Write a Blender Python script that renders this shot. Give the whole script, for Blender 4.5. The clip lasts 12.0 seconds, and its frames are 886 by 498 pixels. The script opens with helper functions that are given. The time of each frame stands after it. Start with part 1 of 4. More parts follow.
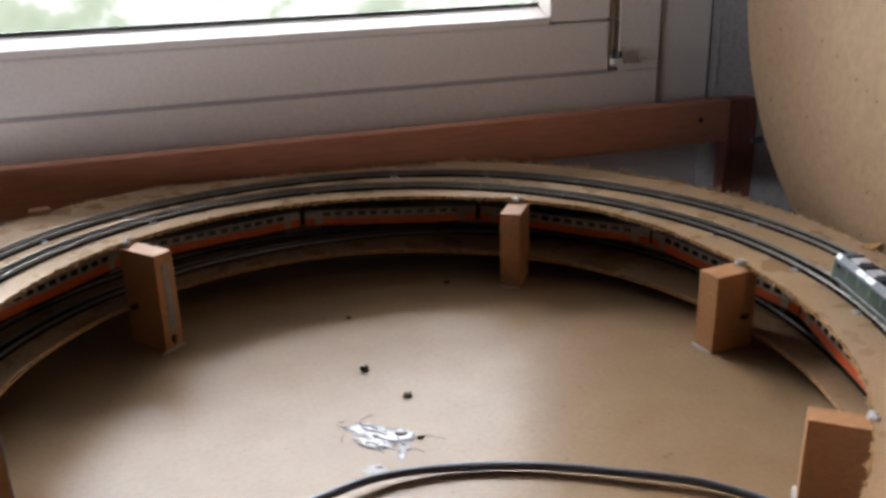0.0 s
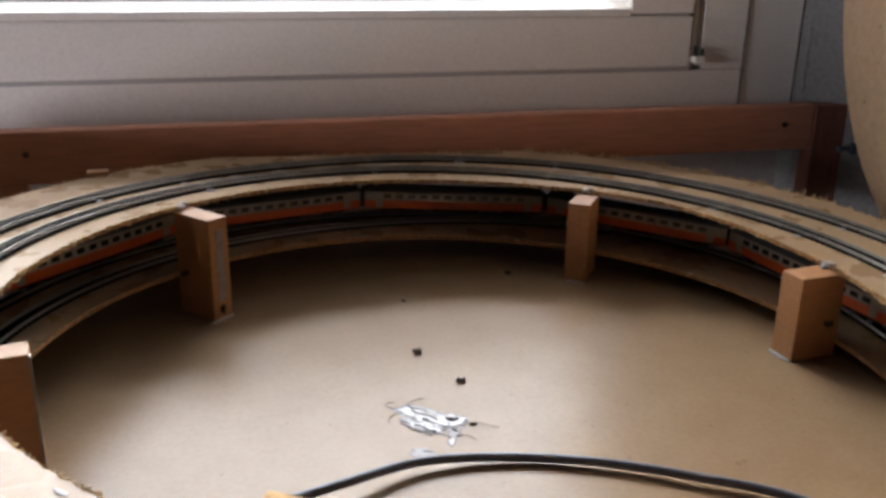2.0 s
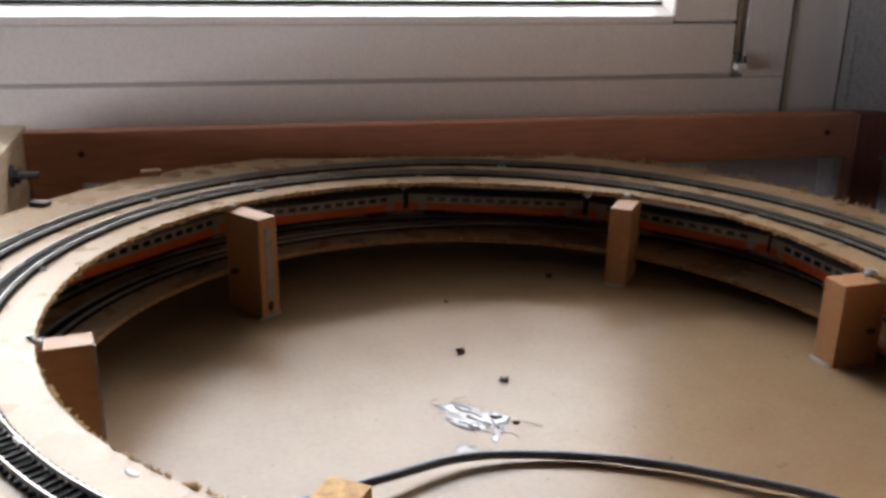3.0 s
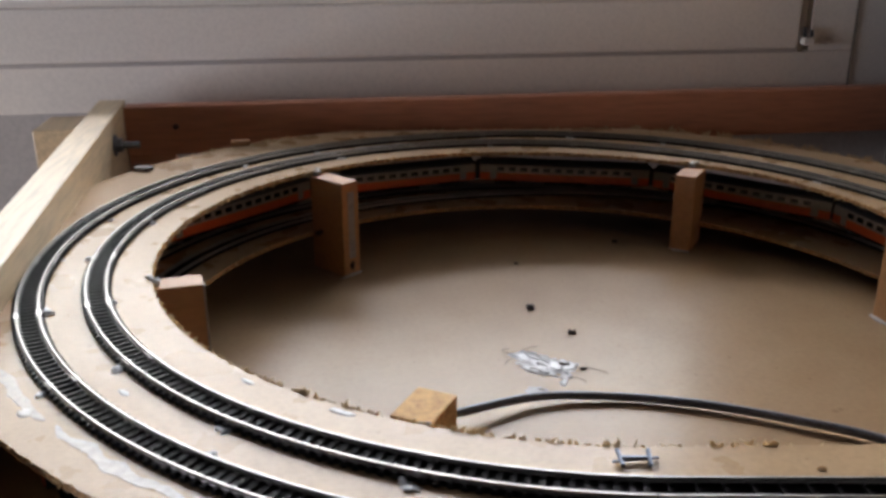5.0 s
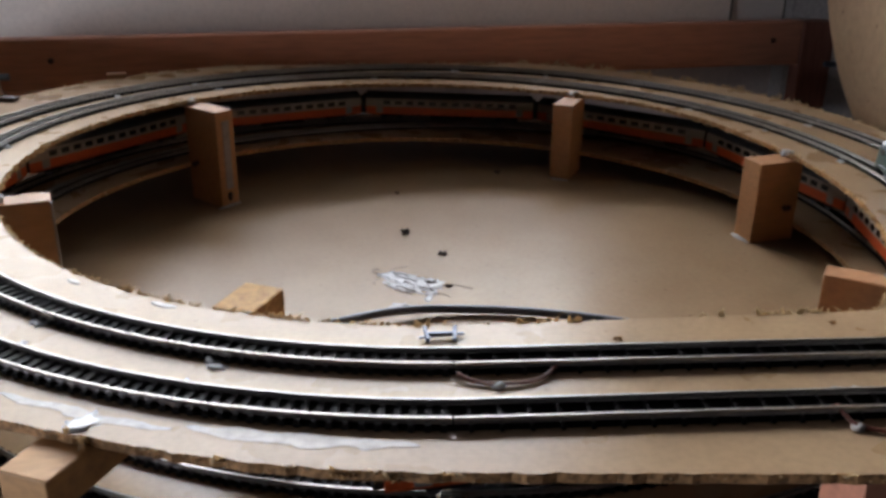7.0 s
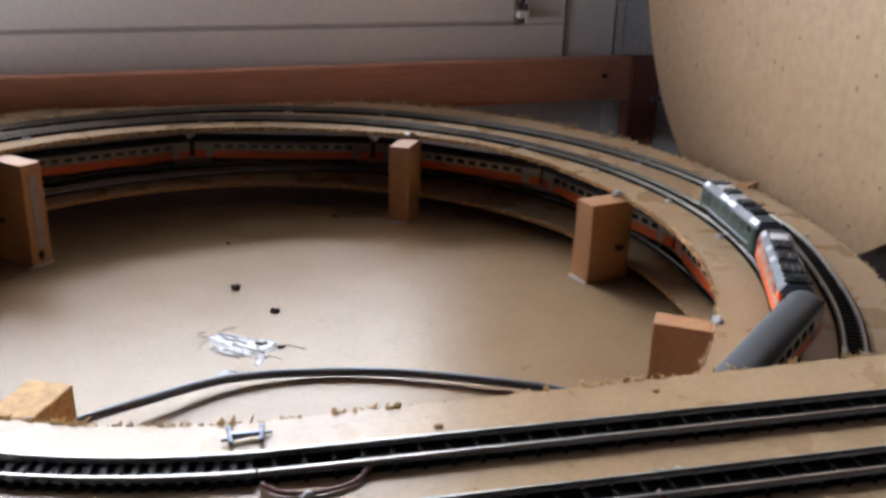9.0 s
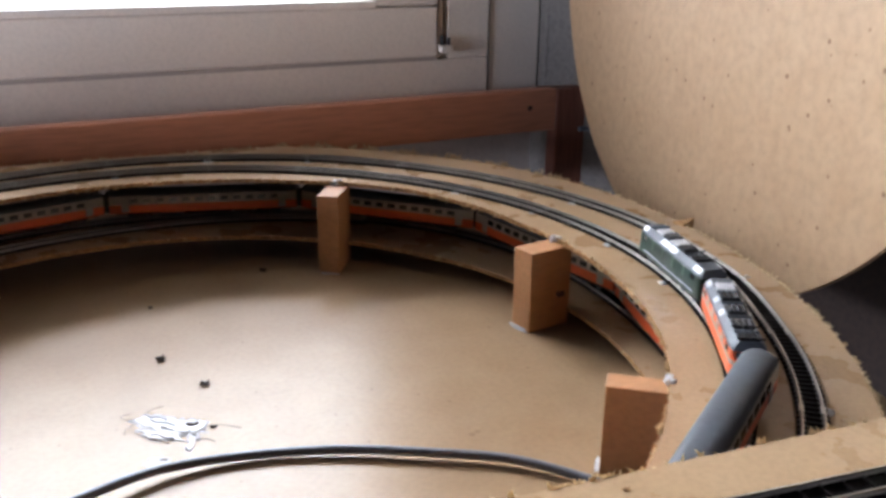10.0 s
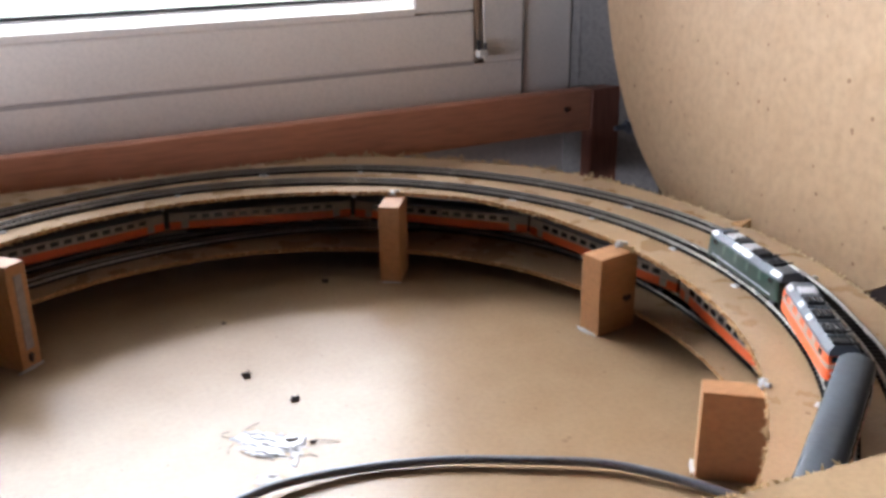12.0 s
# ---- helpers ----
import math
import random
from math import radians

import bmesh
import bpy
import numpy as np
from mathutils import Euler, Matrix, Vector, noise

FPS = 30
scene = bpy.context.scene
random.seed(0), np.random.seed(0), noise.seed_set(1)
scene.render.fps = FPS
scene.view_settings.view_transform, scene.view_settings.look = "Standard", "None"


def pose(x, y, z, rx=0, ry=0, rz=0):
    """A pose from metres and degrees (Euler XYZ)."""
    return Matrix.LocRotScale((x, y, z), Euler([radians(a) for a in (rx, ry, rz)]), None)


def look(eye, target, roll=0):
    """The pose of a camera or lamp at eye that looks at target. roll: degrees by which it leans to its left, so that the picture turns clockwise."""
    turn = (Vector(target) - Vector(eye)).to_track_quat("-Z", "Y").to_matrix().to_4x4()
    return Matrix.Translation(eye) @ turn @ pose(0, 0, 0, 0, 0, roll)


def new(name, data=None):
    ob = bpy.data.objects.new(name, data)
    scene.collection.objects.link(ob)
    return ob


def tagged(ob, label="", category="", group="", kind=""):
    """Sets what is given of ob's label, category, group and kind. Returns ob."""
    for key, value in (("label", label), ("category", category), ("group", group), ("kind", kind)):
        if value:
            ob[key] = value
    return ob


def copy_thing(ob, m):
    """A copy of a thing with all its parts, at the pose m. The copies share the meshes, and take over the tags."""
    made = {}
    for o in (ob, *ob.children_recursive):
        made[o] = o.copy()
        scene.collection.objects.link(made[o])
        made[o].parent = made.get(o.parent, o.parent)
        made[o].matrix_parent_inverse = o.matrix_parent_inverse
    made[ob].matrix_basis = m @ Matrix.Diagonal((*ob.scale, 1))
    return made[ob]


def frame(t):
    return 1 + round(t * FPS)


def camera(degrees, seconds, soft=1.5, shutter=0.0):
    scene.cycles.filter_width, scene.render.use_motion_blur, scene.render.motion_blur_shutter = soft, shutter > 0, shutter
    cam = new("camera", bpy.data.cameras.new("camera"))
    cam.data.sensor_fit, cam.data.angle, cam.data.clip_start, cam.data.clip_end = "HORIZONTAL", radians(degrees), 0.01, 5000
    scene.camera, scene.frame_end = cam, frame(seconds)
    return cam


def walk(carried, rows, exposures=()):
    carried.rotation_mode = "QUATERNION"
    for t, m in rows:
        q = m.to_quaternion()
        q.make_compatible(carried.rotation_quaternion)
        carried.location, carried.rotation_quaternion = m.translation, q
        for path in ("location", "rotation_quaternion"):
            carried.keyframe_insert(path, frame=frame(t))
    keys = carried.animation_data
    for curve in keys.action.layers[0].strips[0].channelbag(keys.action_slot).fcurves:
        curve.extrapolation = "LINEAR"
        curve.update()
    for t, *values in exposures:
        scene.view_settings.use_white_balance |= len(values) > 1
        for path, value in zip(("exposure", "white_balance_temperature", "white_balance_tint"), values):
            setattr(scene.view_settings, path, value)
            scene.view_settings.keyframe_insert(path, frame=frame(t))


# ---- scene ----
# ---------------------------------------------------------------- camera
cam = camera(52.1, 12.0, soft=3.3)
PATH = [
    (0, -0.1397, -0.4780, 0.3043, 69.51, 1.29, -18.51),
    (0.5, -0.1225, -0.4535, 0.2714, 69.40, 0.42, -17.53),
    (1, -0.1203, -0.4493, 0.2669, 69.91, -0.64, -16.30),
    (1.5, -0.1314, -0.4529, 0.2686, 70.13, -1.07, -15.15),
    (2, -0.1372, -0.4554, 0.2702, 70.53, -0.83, -13.92),
    (2.5, -0.1412, -0.4589, 0.2714, 70.42, -0.93, -13.21),
    (3, -0.1483, -0.4652, 0.2716, 70.82, -0.96, -11.73),
    (3.5, -0.1560, -0.4716, 0.2721, 70.65, -0.88, -10.08),
    (3.7, -0.1636, -0.4735, 0.2678, 70.88, -0.91, -9.58),
    (5.3, -0.1614, -0.5137, 0.2651, 69.75, 0.17, -7.73),
    (5.5, -0.1590, -0.5162, 0.2635, 69.55, 0.11, -7.89),
    (6, -0.1528, -0.5257, 0.2609, 69.28, -0.24, -8.33),
    (6.5, -0.1387, -0.5264, 0.2549, 68.60, -0.38, -10.03),
    (7, -0.1227, -0.5291, 0.2426, 67.71, -0.53, -12.10),
    (7.2, -0.1186, -0.5302, 0.2498, 68.10, -0.82, -13.41),
    (9, -0.0993, -0.5070, 0.2534, 69.28, -1.63, -21.19),
    (9.5, -0.0828, -0.4888, 0.2679, 69.70, -0.76, -24.10),
    (10, -0.0944, -0.4746, 0.2711, 70.30, -0.70, -26.61),
    (10.5, -0.1153, -0.4644, 0.2743, 70.70, -1.00, -29.29),
    (11, -0.1389, -0.4597, 0.2836, 70.67, 0.63, -31.03),
    (11.5, -0.1421, -0.4543, 0.2847, 69.86, 0.68, -29.53),
    (12, -0.1487, -0.4569, 0.2903, 69.60, 0.80, -27.77),
]
EXPOSURES = [(0.0, -0.86, 6400, 10), (3.5, -0.83, 6450, 10), (5.5, -1.27, 6400, 10), (7.0, -1.25, 6300, 10), (9.0, -0.70, 6100, 10), (10.5, -0.17, 6050, 10), (12.0, -0.12, 6100, 10)]
walk(cam, [(t, pose(*p)) for t, *p in PATH], EXPOSURES)

# ---------------------------------------------------------------- light
world = bpy.data.worlds.new("world")
scene.world = world
world.use_nodes = True
wn = world.node_tree
sky = wn.nodes.new("ShaderNodeTexSky")
sky.sky_type, sky.sun_disc, sky.sun_elevation, sky.sun_rotation = "NISHITA", False, radians(35), radians(-40)
wn.links.new(sky.outputs[0], wn.nodes["Background"].inputs[0])
wn.nodes["Background"].inputs[1].default_value = 0.05

daylight = bpy.data.lights.new("window_daylight", "AREA")
daylight.shape, daylight.size, daylight.size_y, daylight.energy, daylight.color = "RECTANGLE", 2.9, 0.28, 142.0, (0.97, 0.98, 1.07)
lamp = new("window_daylight", daylight)
lamp.matrix_world = look((0.32, 2.6, 1.98), (0.32, 0.1, 0.05))

# Added fill lamp in an unseen wall opening, to lift the room-facing sides.
side_light = bpy.data.lights.new("unseen_side_fill", "AREA")
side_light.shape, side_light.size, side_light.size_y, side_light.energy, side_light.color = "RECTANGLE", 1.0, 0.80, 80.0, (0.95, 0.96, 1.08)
side_lamp = new("unseen_side_fill", side_light)
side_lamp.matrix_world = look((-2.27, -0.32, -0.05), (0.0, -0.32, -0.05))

# ---------------------------------------------------------------- materials
def ramp(nodes, stops):
    r = nodes.new("ShaderNodeValToRGB")
    while len(r.color_ramp.elements) < len(stops):
        r.color_ramp.elements.new(0.5)
    for e, (p, c) in zip(r.color_ramp.elements, stops):
        e.position, e.color = p, (*c, 1)
    return r


def tone(c, f):
    return tuple(max(0.0, min(1.0, v * f)) for v in c)


def material(name, base, rough=0.6, metal=0.0, grain=None, spread=0.12, fine=900.0, coarse=25.0, bump=0.15, specks=0.0,
             stretch=(1, 1, 1), vary=0.0, coat=0.0, wear=0.09, shine=0.5, fleck=0.07, blotch=None):
    """A surface with a fine grain and coarse blotches (blotch: their depth); specks adds dark flecks; vary changes the tone from object to object."""
    m = bpy.data.materials.new(name)
    m.use_nodes = True
    nt, nodes, link = m.node_tree, m.node_tree.nodes, m.node_tree.links.new
    b = nodes["Principled BSDF"]
    b.inputs["Metallic"].default_value = metal
    b.inputs["Coat Weight"].default_value = coat
    b.inputs["Specular IOR Level"].default_value = shine
    b.inputs["Coat Roughness"].default_value = 0.25
    tc = nodes.new("ShaderNodeTexCoord")
    mp = nodes.new("ShaderNodeMapping")
    mp.inputs["Scale"].default_value = stretch
    link(tc.outputs["Object"], mp.inputs[0])
    n1, n2 = nodes.new("ShaderNodeTexNoise"), nodes.new("ShaderNodeTexNoise")
    n1.inputs["Scale"].default_value, n1.inputs["Detail"].default_value = fine, 3
    n2.inputs["Scale"].default_value, n2.inputs["Detail"].default_value = coarse, 4
    link(mp.outputs[0], n1.inputs[0])
    link(mp.outputs[0], n2.inputs[0])
    dark = grain or tone(base, 1 - 2.2 * spread)
    r1 = ramp(nodes, [(0.30, dark), (0.55, base), (0.75, tone(base, 1 + spread))])
    r2 = ramp(nodes, [(0.3, (1 - spread,) * 3 if blotch is None else (1 - 0.7 * blotch, 1 - blotch, 1 - 1.3 * blotch)), (0.7, (1, 1, 1))])
    link(n1.outputs["Fac"], r1.inputs[0])
    link(n2.outputs["Fac"], r2.inputs[0])
    mix = nodes.new("ShaderNodeMix")
    mix.data_type, mix.blend_type = "RGBA", "MULTIPLY"
    mix.inputs[0].default_value = 1
    link(r1.outputs[0], mix.inputs[6])
    link(r2.outputs[0], mix.inputs[7])
    out = mix.outputs[2]
    if specks:
        v = nodes.new("ShaderNodeTexVoronoi")
        v.inputs["Scale"].default_value = 70
        link(mp.outputs[0], v.inputs[0])
        n3 = nodes.new("ShaderNodeTexNoise")
        n3.inputs["Scale"].default_value = 45
        link(mp.outputs[0], n3.inputs[0])
        a = nodes.new("ShaderNodeMath")
        a.operation = "MULTIPLY_ADD"
        a.inputs[1].default_value = -0.35
        link(n3.outputs["Fac"], a.inputs[0])
        link(v.outputs["Distance"], a.inputs[2])
        rs = ramp(nodes, [(0.02, (1 - 0.85 * specks, 1 - specks, 1 - 1.1 * specks)), (fleck, (1, 1, 1))])
        a2 = nodes.new("ShaderNodeMath")
        a2.operation = "ADD"
        a2.inputs[1].default_value = 0.16
        link(a.outputs[0], a2.inputs[0])
        link(a2.outputs[0], rs.inputs[0])
        mx = nodes.new("ShaderNodeMix")
        mx.data_type, mx.blend_type = "RGBA", "MULTIPLY"
        mx.inputs[0].default_value = 1
        link(out, mx.inputs[6])
        link(rs.outputs[0], mx.inputs[7])
        out = mx.outputs[2]
    if vary:
        oi = nodes.new("ShaderNodeObjectInfo")
        rv = ramp(nodes, [(0.0, (1 - vary,) * 3), (1.0, (1, 1, 1))])
        link(oi.outputs["Random"], rv.inputs[0])
        mv = nodes.new("ShaderNodeMix")
        mv.data_type, mv.blend_type = "RGBA", "MULTIPLY"
        mv.inputs[0].default_value = 1
        link(out, mv.inputs[6])
        link(rv.outputs[0], mv.inputs[7])
        out = mv.outputs[2]
    link(out, b.inputs["Base Color"])
    rr = nodes.new("ShaderNodeMapRange")
    rr.inputs[3].default_value, rr.inputs[4].default_value = max(0.02, rough - wear), min(1, rough + wear)
    link(n2.outputs["Fac"], rr.inputs[0])
    link(rr.outputs[0], b.inputs["Roughness"])
    if bump:
        bp = nodes.new("ShaderNodeBump")
        bp.inputs["Strength"].default_value, bp.inputs["Distance"].default_value = bump, 0.0006
        link(n1.outputs["Fac"], bp.inputs["Height"])
        link(bp.outputs[0], b.inputs["Normal"])
    return m


HARDBOARD = material("hardboard", (0.33, 0.225, 0.13), 0.35, fine=260, coarse=26, spread=0.035, bump=0.004, specks=0.25, fleck=0.06, wear=0.05, shine=0.12, coat=0.17, blotch=0.15)
DECK = material("deck_board", (0.395, 0.272, 0.160), 0.28, fine=420, coarse=34, spread=0.045, bump=0.02, specks=0.34, fleck=0.07, wear=0.04, shine=0.17, blotch=0.12)
# Dark brown on the hidden underside deepens the shade below the deck.
SHADE_UNDERSIDE = material("shade_underside", (0.15, 0.09, 0.05), 0.8, fine=400, coarse=30, spread=0.15, bump=0.3)
DISC = material("disc_board", (0.40, 0.272, 0.162), 0.5, fine=140, coarse=48, spread=0.06, bump=0.03, specks=0.62, fleck=0.12, blotch=0.13)
FIBRE = material("torn_fibre", (0.60, 0.46, 0.28), 0.85, fine=600, coarse=90, spread=0.25, bump=0.5)
BROWN_WOOD = material("brown_stained_wood", (0.60, 0.265, 0.16), 0.5, fine=260, coarse=9, spread=0.08, bump=0.12, stretch=(0.12, 1, 1))
BLOCK_WOOD = material("block_wood", (0.48, 0.24, 0.105), 0.55, fine=300, coarse=16, spread=0.06, bump=0.12, stretch=(0.3, 1, 1), vary=0.12)
DARK_BROWN_WOOD = material("dark_brown_wood", (0.27, 0.105, 0.07), 0.55, fine=260, coarse=9, spread=0.12, bump=0.12, stretch=(1, 1, 0.12))
ORANGE_WOOD = material("orange_brown_wood", (0.62, 0.34, 0.13), 0.6, fine=280, coarse=18, spread=0.1, bump=0.15, stretch=(0.3, 1, 1))
SHADE_BOARD = material("shade_board", (0.035, 0.018, 0.011), 0.6, fine=200, coarse=12, spread=0.2, bump=0.1)
PALE_WOOD = material("pale_pine", (0.72, 0.56, 0.36), 0.4, fine=260, coarse=10, spread=0.1, bump=0.1, stretch=(1, 0.1, 1))
CHIP = material("chipboard", (0.68, 0.42, 0.17), 0.8, grain=(0.46, 0.25, 0.09), fine=330, coarse=60, spread=0.2, bump=0.5)
def let_light_through(m, colour, share):
    """Thin fibres glow when lit from behind."""
    nodes, link = m.node_tree.nodes, m.node_tree.links.new
    t, mix = nodes.new("ShaderNodeBsdfTranslucent"), nodes.new("ShaderNodeMixShader")
    t.inputs[0].default_value = (*colour, 1)
    mix.inputs[0].default_value = share
    link(nodes["Principled BSDF"].outputs[0], mix.inputs[1])
    link(t.outputs[0], mix.inputs[2])
    link(mix.outputs[0], nodes["Material Output"].inputs[0])


let_light_through(FIBRE, (0.80, 0.64, 0.42), 0.60)
RAIL = material("nickel_rail", (0.42, 0.40, 0.38), 0.40, 1.0, fine=900, coarse=60, spread=0.08, bump=0.0)
JOINER = material("joiner_metal", (0.50, 0.49, 0.48), 0.35, 0.9, fine=900, coarse=80, spread=0.1, bump=0.1)
BED = material("track_bed", (0.010, 0.009, 0.009), 0.95, fine=500, coarse=60, spread=0.2, bump=0.2, wear=0.04, shine=0.05)
SLEEPER = material("sleeper_plastic", (0.012, 0.0100, 0.0105), 0.6, fine=700, coarse=80, spread=0.2, bump=0.1, vary=0.3, shine=0.06)
CHAIR = material("rail_chair", (0.16, 0.155, 0.15), 0.4, bump=0)
GLUE = material("dried_glue", (0.70, 0.71, 0.73), 0.25, fine=200, coarse=70, spread=0.1, bump=0.3, coat=0.4)
EDGE = material("torn_edge", (0.50, 0.28, 0.12), 0.9, fine=500, coarse=120, spread=0.3, bump=0.8)
GLUE_FILM = material("glue_film", (0.33, 0.30, 0.29), 0.35, fine=200, coarse=70, spread=0.12, bump=0.3)
SMEAR = material("glue_smear", (0.40, 0.33, 0.27), 0.34, fine=220, coarse=90, spread=0.12, bump=0.4)
FOOT_GLUE = material("foot_glue", (0.48, 0.45, 0.43), 0.3, fine=250, coarse=90, spread=0.1, bump=0.3)
PVC = material("window_pvc", (0.88, 0.82, 0.755), 0.4, fine=300, coarse=6, spread=0.03, bump=0.02)
GASKET = material("black_rubber", (0.02, 0.02, 0.022), 0.6, bump=0)
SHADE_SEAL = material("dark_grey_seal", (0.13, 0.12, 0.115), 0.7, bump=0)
SEAL = material("grey_seal", (0.55, 0.50, 0.47), 0.6, bump=0)
# Darker copy of the plaster; the east wall's shade is in its colour.
SHADED_PLASTER = material("shaded_plaster", (0.20, 0.185, 0.175), 0.9, fine=220, coarse=12, spread=0.1, bump=0.3)
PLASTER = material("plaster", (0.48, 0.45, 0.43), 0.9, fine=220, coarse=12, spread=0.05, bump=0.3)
# Near-black on these unseen walls and ceiling keeps bounce light down.
ROOMWALL = material("room_wall", (0.035, 0.030, 0.030), 0.9, fine=200, coarse=6, spread=0.04, bump=0.2, shine=0.1)
FLOORING = material("wood_floor", (0.16, 0.10, 0.06), 0.5, fine=120, coarse=6, spread=0.2, bump=0.1)
CABLE = material("grey_cable", (0.13, 0.14, 0.175), 0.35, fine=400, coarse=40, spread=0.1, bump=0.03)
WIRE = material("brown_wire", (0.16, 0.05, 0.03), 0.4, bump=0)
STEEL = material("bolt_steel", (0.20, 0.22, 0.27), 0.45, 0.9, bump=0.1)
STRAND = material("fibre_strand", (0.20, 0.15, 0.11), 0.7, bump=0)
DARK = material("dark_debris", (0.055, 0.028, 0.02), 0.6, bump=0.3)
PALE_GREEN = material("pale_green", (0.05, 0.085, 0.07), 0.35, bump=0)
GREEN = material("loco_green", (0.005, 0.026, 0.019), 0.35, fine=300, coarse=60, spread=0.06, bump=0)
ORANGE = material("coach_orange", (0.68, 0.115, 0.03), 0.35, fine=300, coarse=60, spread=0.05, bump=0)
IVORY = material("coach_ivory", (0.36, 0.325, 0.285), 0.38, fine=300, coarse=60, spread=0.05, bump=0)
ROOF = material("roof_grey", (0.040, 0.052, 0.068), 0.5, fine=300, coarse=60, spread=0.08, bump=0.02)
DARK_ROOF = material("dark_roof", (0.04, 0.045, 0.055), 0.27, fine=300, coarse=60, spread=0.1, bump=0.02)
LOCO_ROOF = material("loco_roof", (0.085, 0.10, 0.125), 0.55, 0.0, fine=300, coarse=60, spread=0.1, bump=0.02)
# Pale colour carries the window's glint on the loco hatches and plates.
GLINT_PANEL = material("loco_glint_panel", (0.62, 0.64, 0.69), 0.28, 0.1, fine=300, coarse=60, spread=0.08, bump=0.02)
UNDER = material("underframe_black", (0.012, 0.012, 0.014), 0.6, bump=0, shine=0.2)
WINDOW = material("coach_window", (0.02, 0.025, 0.03), 0.12, bump=0)
SILVER = material("silver_trim", (0.6, 0.6, 0.82), 0.3, 0.6, bump=0)


def glass_material():
    m = bpy.data.materials.new("window_glass")
    m.use_nodes = True
    b = m.node_tree.nodes["Principled BSDF"]
    b.inputs["Base Color"].default_value = (0.97, 0.99, 0.98, 1)
    b.inputs["Roughness"].default_value = 0.0
    b.inputs["Transmission Weight"].default_value = 1.0
    b.inputs["IOR"].default_value = 1.1
    return m


def outdoor_material():
    """Bright sky above pale foliage, far outside the window."""
    m = bpy.data.materials.new("outdoor_glow")
    m.use_nodes = True
    nodes, link = m.node_tree.nodes, m.node_tree.links.new
    nodes.remove(nodes["Principled BSDF"])
    e = nodes.new("ShaderNodeEmission")
    tc, n = nodes.new("ShaderNodeTexCoord"), nodes.new("ShaderNodeTexNoise")
    n.inputs["Scale"].default_value, n.inputs["Detail"].default_value = 0.9, 6
    link(tc.outputs["Object"], n.inputs[0])
    r = ramp(nodes, [(0.44, (0.12, 0.118, 0.115)), (0.56, (0.058, 0.064, 0.051)), (0.70, (0.046, 0.053, 0.039))])
    link(n.outputs["Fac"], r.inputs[0])
    xyz, up = nodes.new("ShaderNodeSeparateXYZ"), nodes.new("ShaderNodeMapRange")
    link(tc.outputs["Object"], xyz.inputs[0])
    link(xyz.outputs[2], up.inputs[0])
    up.inputs[1].default_value, up.inputs[2].default_value = 1.5, 5.0
    mix = nodes.new("ShaderNodeMix")
    mix.data_type = "RGBA"
    link(up.outputs[0], mix.inputs[0])
    link(r.outputs[0], mix.inputs[6])
    mix.inputs[7].default_value = (1.0, 0.99, 0.98, 1)
    link(mix.outputs[2], e.inputs[0])
    e.inputs[1].default_value = 24.0
    link(e.outputs[0], nodes["Material Output"].inputs[0])
    return m


GLASS, OUTDOOR = glass_material(), outdoor_material()

# ---------------------------------------------------------------- mesh helpers
def smooth_by_angle(me, on):
    if on:
        for p in me.polygons:
            p.use_smooth = True


def mesh_of(name, bm, mat_, smooth=False):
    me = bpy.data.meshes.new(name)
    bmesh.ops.recalc_face_normals(bm, faces=bm.faces[:])
    bm.to_mesh(me)
    bm.free()
    me.materials.append(mat_)
    smooth_by_angle(me, smooth)
    return me


def part(name, bm, mat_, parent=None, label="", smooth=False):
    ob = new(name, mesh_of(name, bm, mat_, smooth))
    ob.parent = parent
    if label:
        ob["label"] = label
    return ob


def raw(name, verts, faces, mat_, parent=None, smooth=False):
    me = bpy.data.meshes.new(name)
    me.from_pydata(verts, [], faces)
    me.materials.append(mat_)
    smooth_by_angle(me, smooth)
    ob = new(name, me)
    ob.parent = parent
    return ob


def thing(name, label, category, group="", kind=""):
    return tagged(new(name), label, category, group, kind)


def add_box(bm, lo, hi, bevel=0.0, m=None):
    made = bmesh.ops.create_cube(bm, size=1)
    vs = made["verts"]
    for v in vs:
        v.co = Vector([(a + b) / 2 + c * (b - a) for a, b, c in zip(lo, hi, v.co)])
    if bevel:
        es = list({e for v in vs for e in v.link_edges})
        r = bmesh.ops.bevel(bm, geom=es, offset=bevel, segments=2, affect="EDGES", profile=0.5)
        vs = list({v for f in r["faces"] for v in f.verts} | {v for v in vs if v.is_valid})
    if m is not None:
        bmesh.ops.transform(bm, matrix=m, verts=vs)
    return vs


def box(lo, hi, bevel=0.0, m=None):
    bm = bmesh.new()
    add_box(bm, lo, hi, bevel, m)
    return bm


def add_tube(bm, points, radius, sides=8, caps=True):
    """A round bar along the points."""
    rings = []
    pts = [Vector(p) for p in points]
    for i, p in enumerate(pts):
        d = (pts[min(i + 1, len(pts) - 1)] - pts[max(i - 1, 0)]).normalized()
        up = Vector((0, 0, 1)) if abs(d.z) < 0.9 else Vector((1, 0, 0))
        s = d.cross(up).normalized()
        t = s.cross(d)
        rings.append([bm.verts.new(p + radius * (math.cos(a) * s + math.sin(a) * t)) for a in
                      [2 * math.pi * j / sides for j in range(sides)]])
    for a, b in zip(rings, rings[1:]):
        for j in range(sides):
            bm.faces.new((a[j], a[(j + 1) % sides], b[(j + 1) % sides], b[j]))
    if caps:
        bm.faces.new(rings[0][::-1])
        bm.faces.new(rings[-1])
    return rings


def tube(points, radius, sides=8):
    bm = bmesh.new()
    add_tube(bm, points, radius, sides)
    return bm


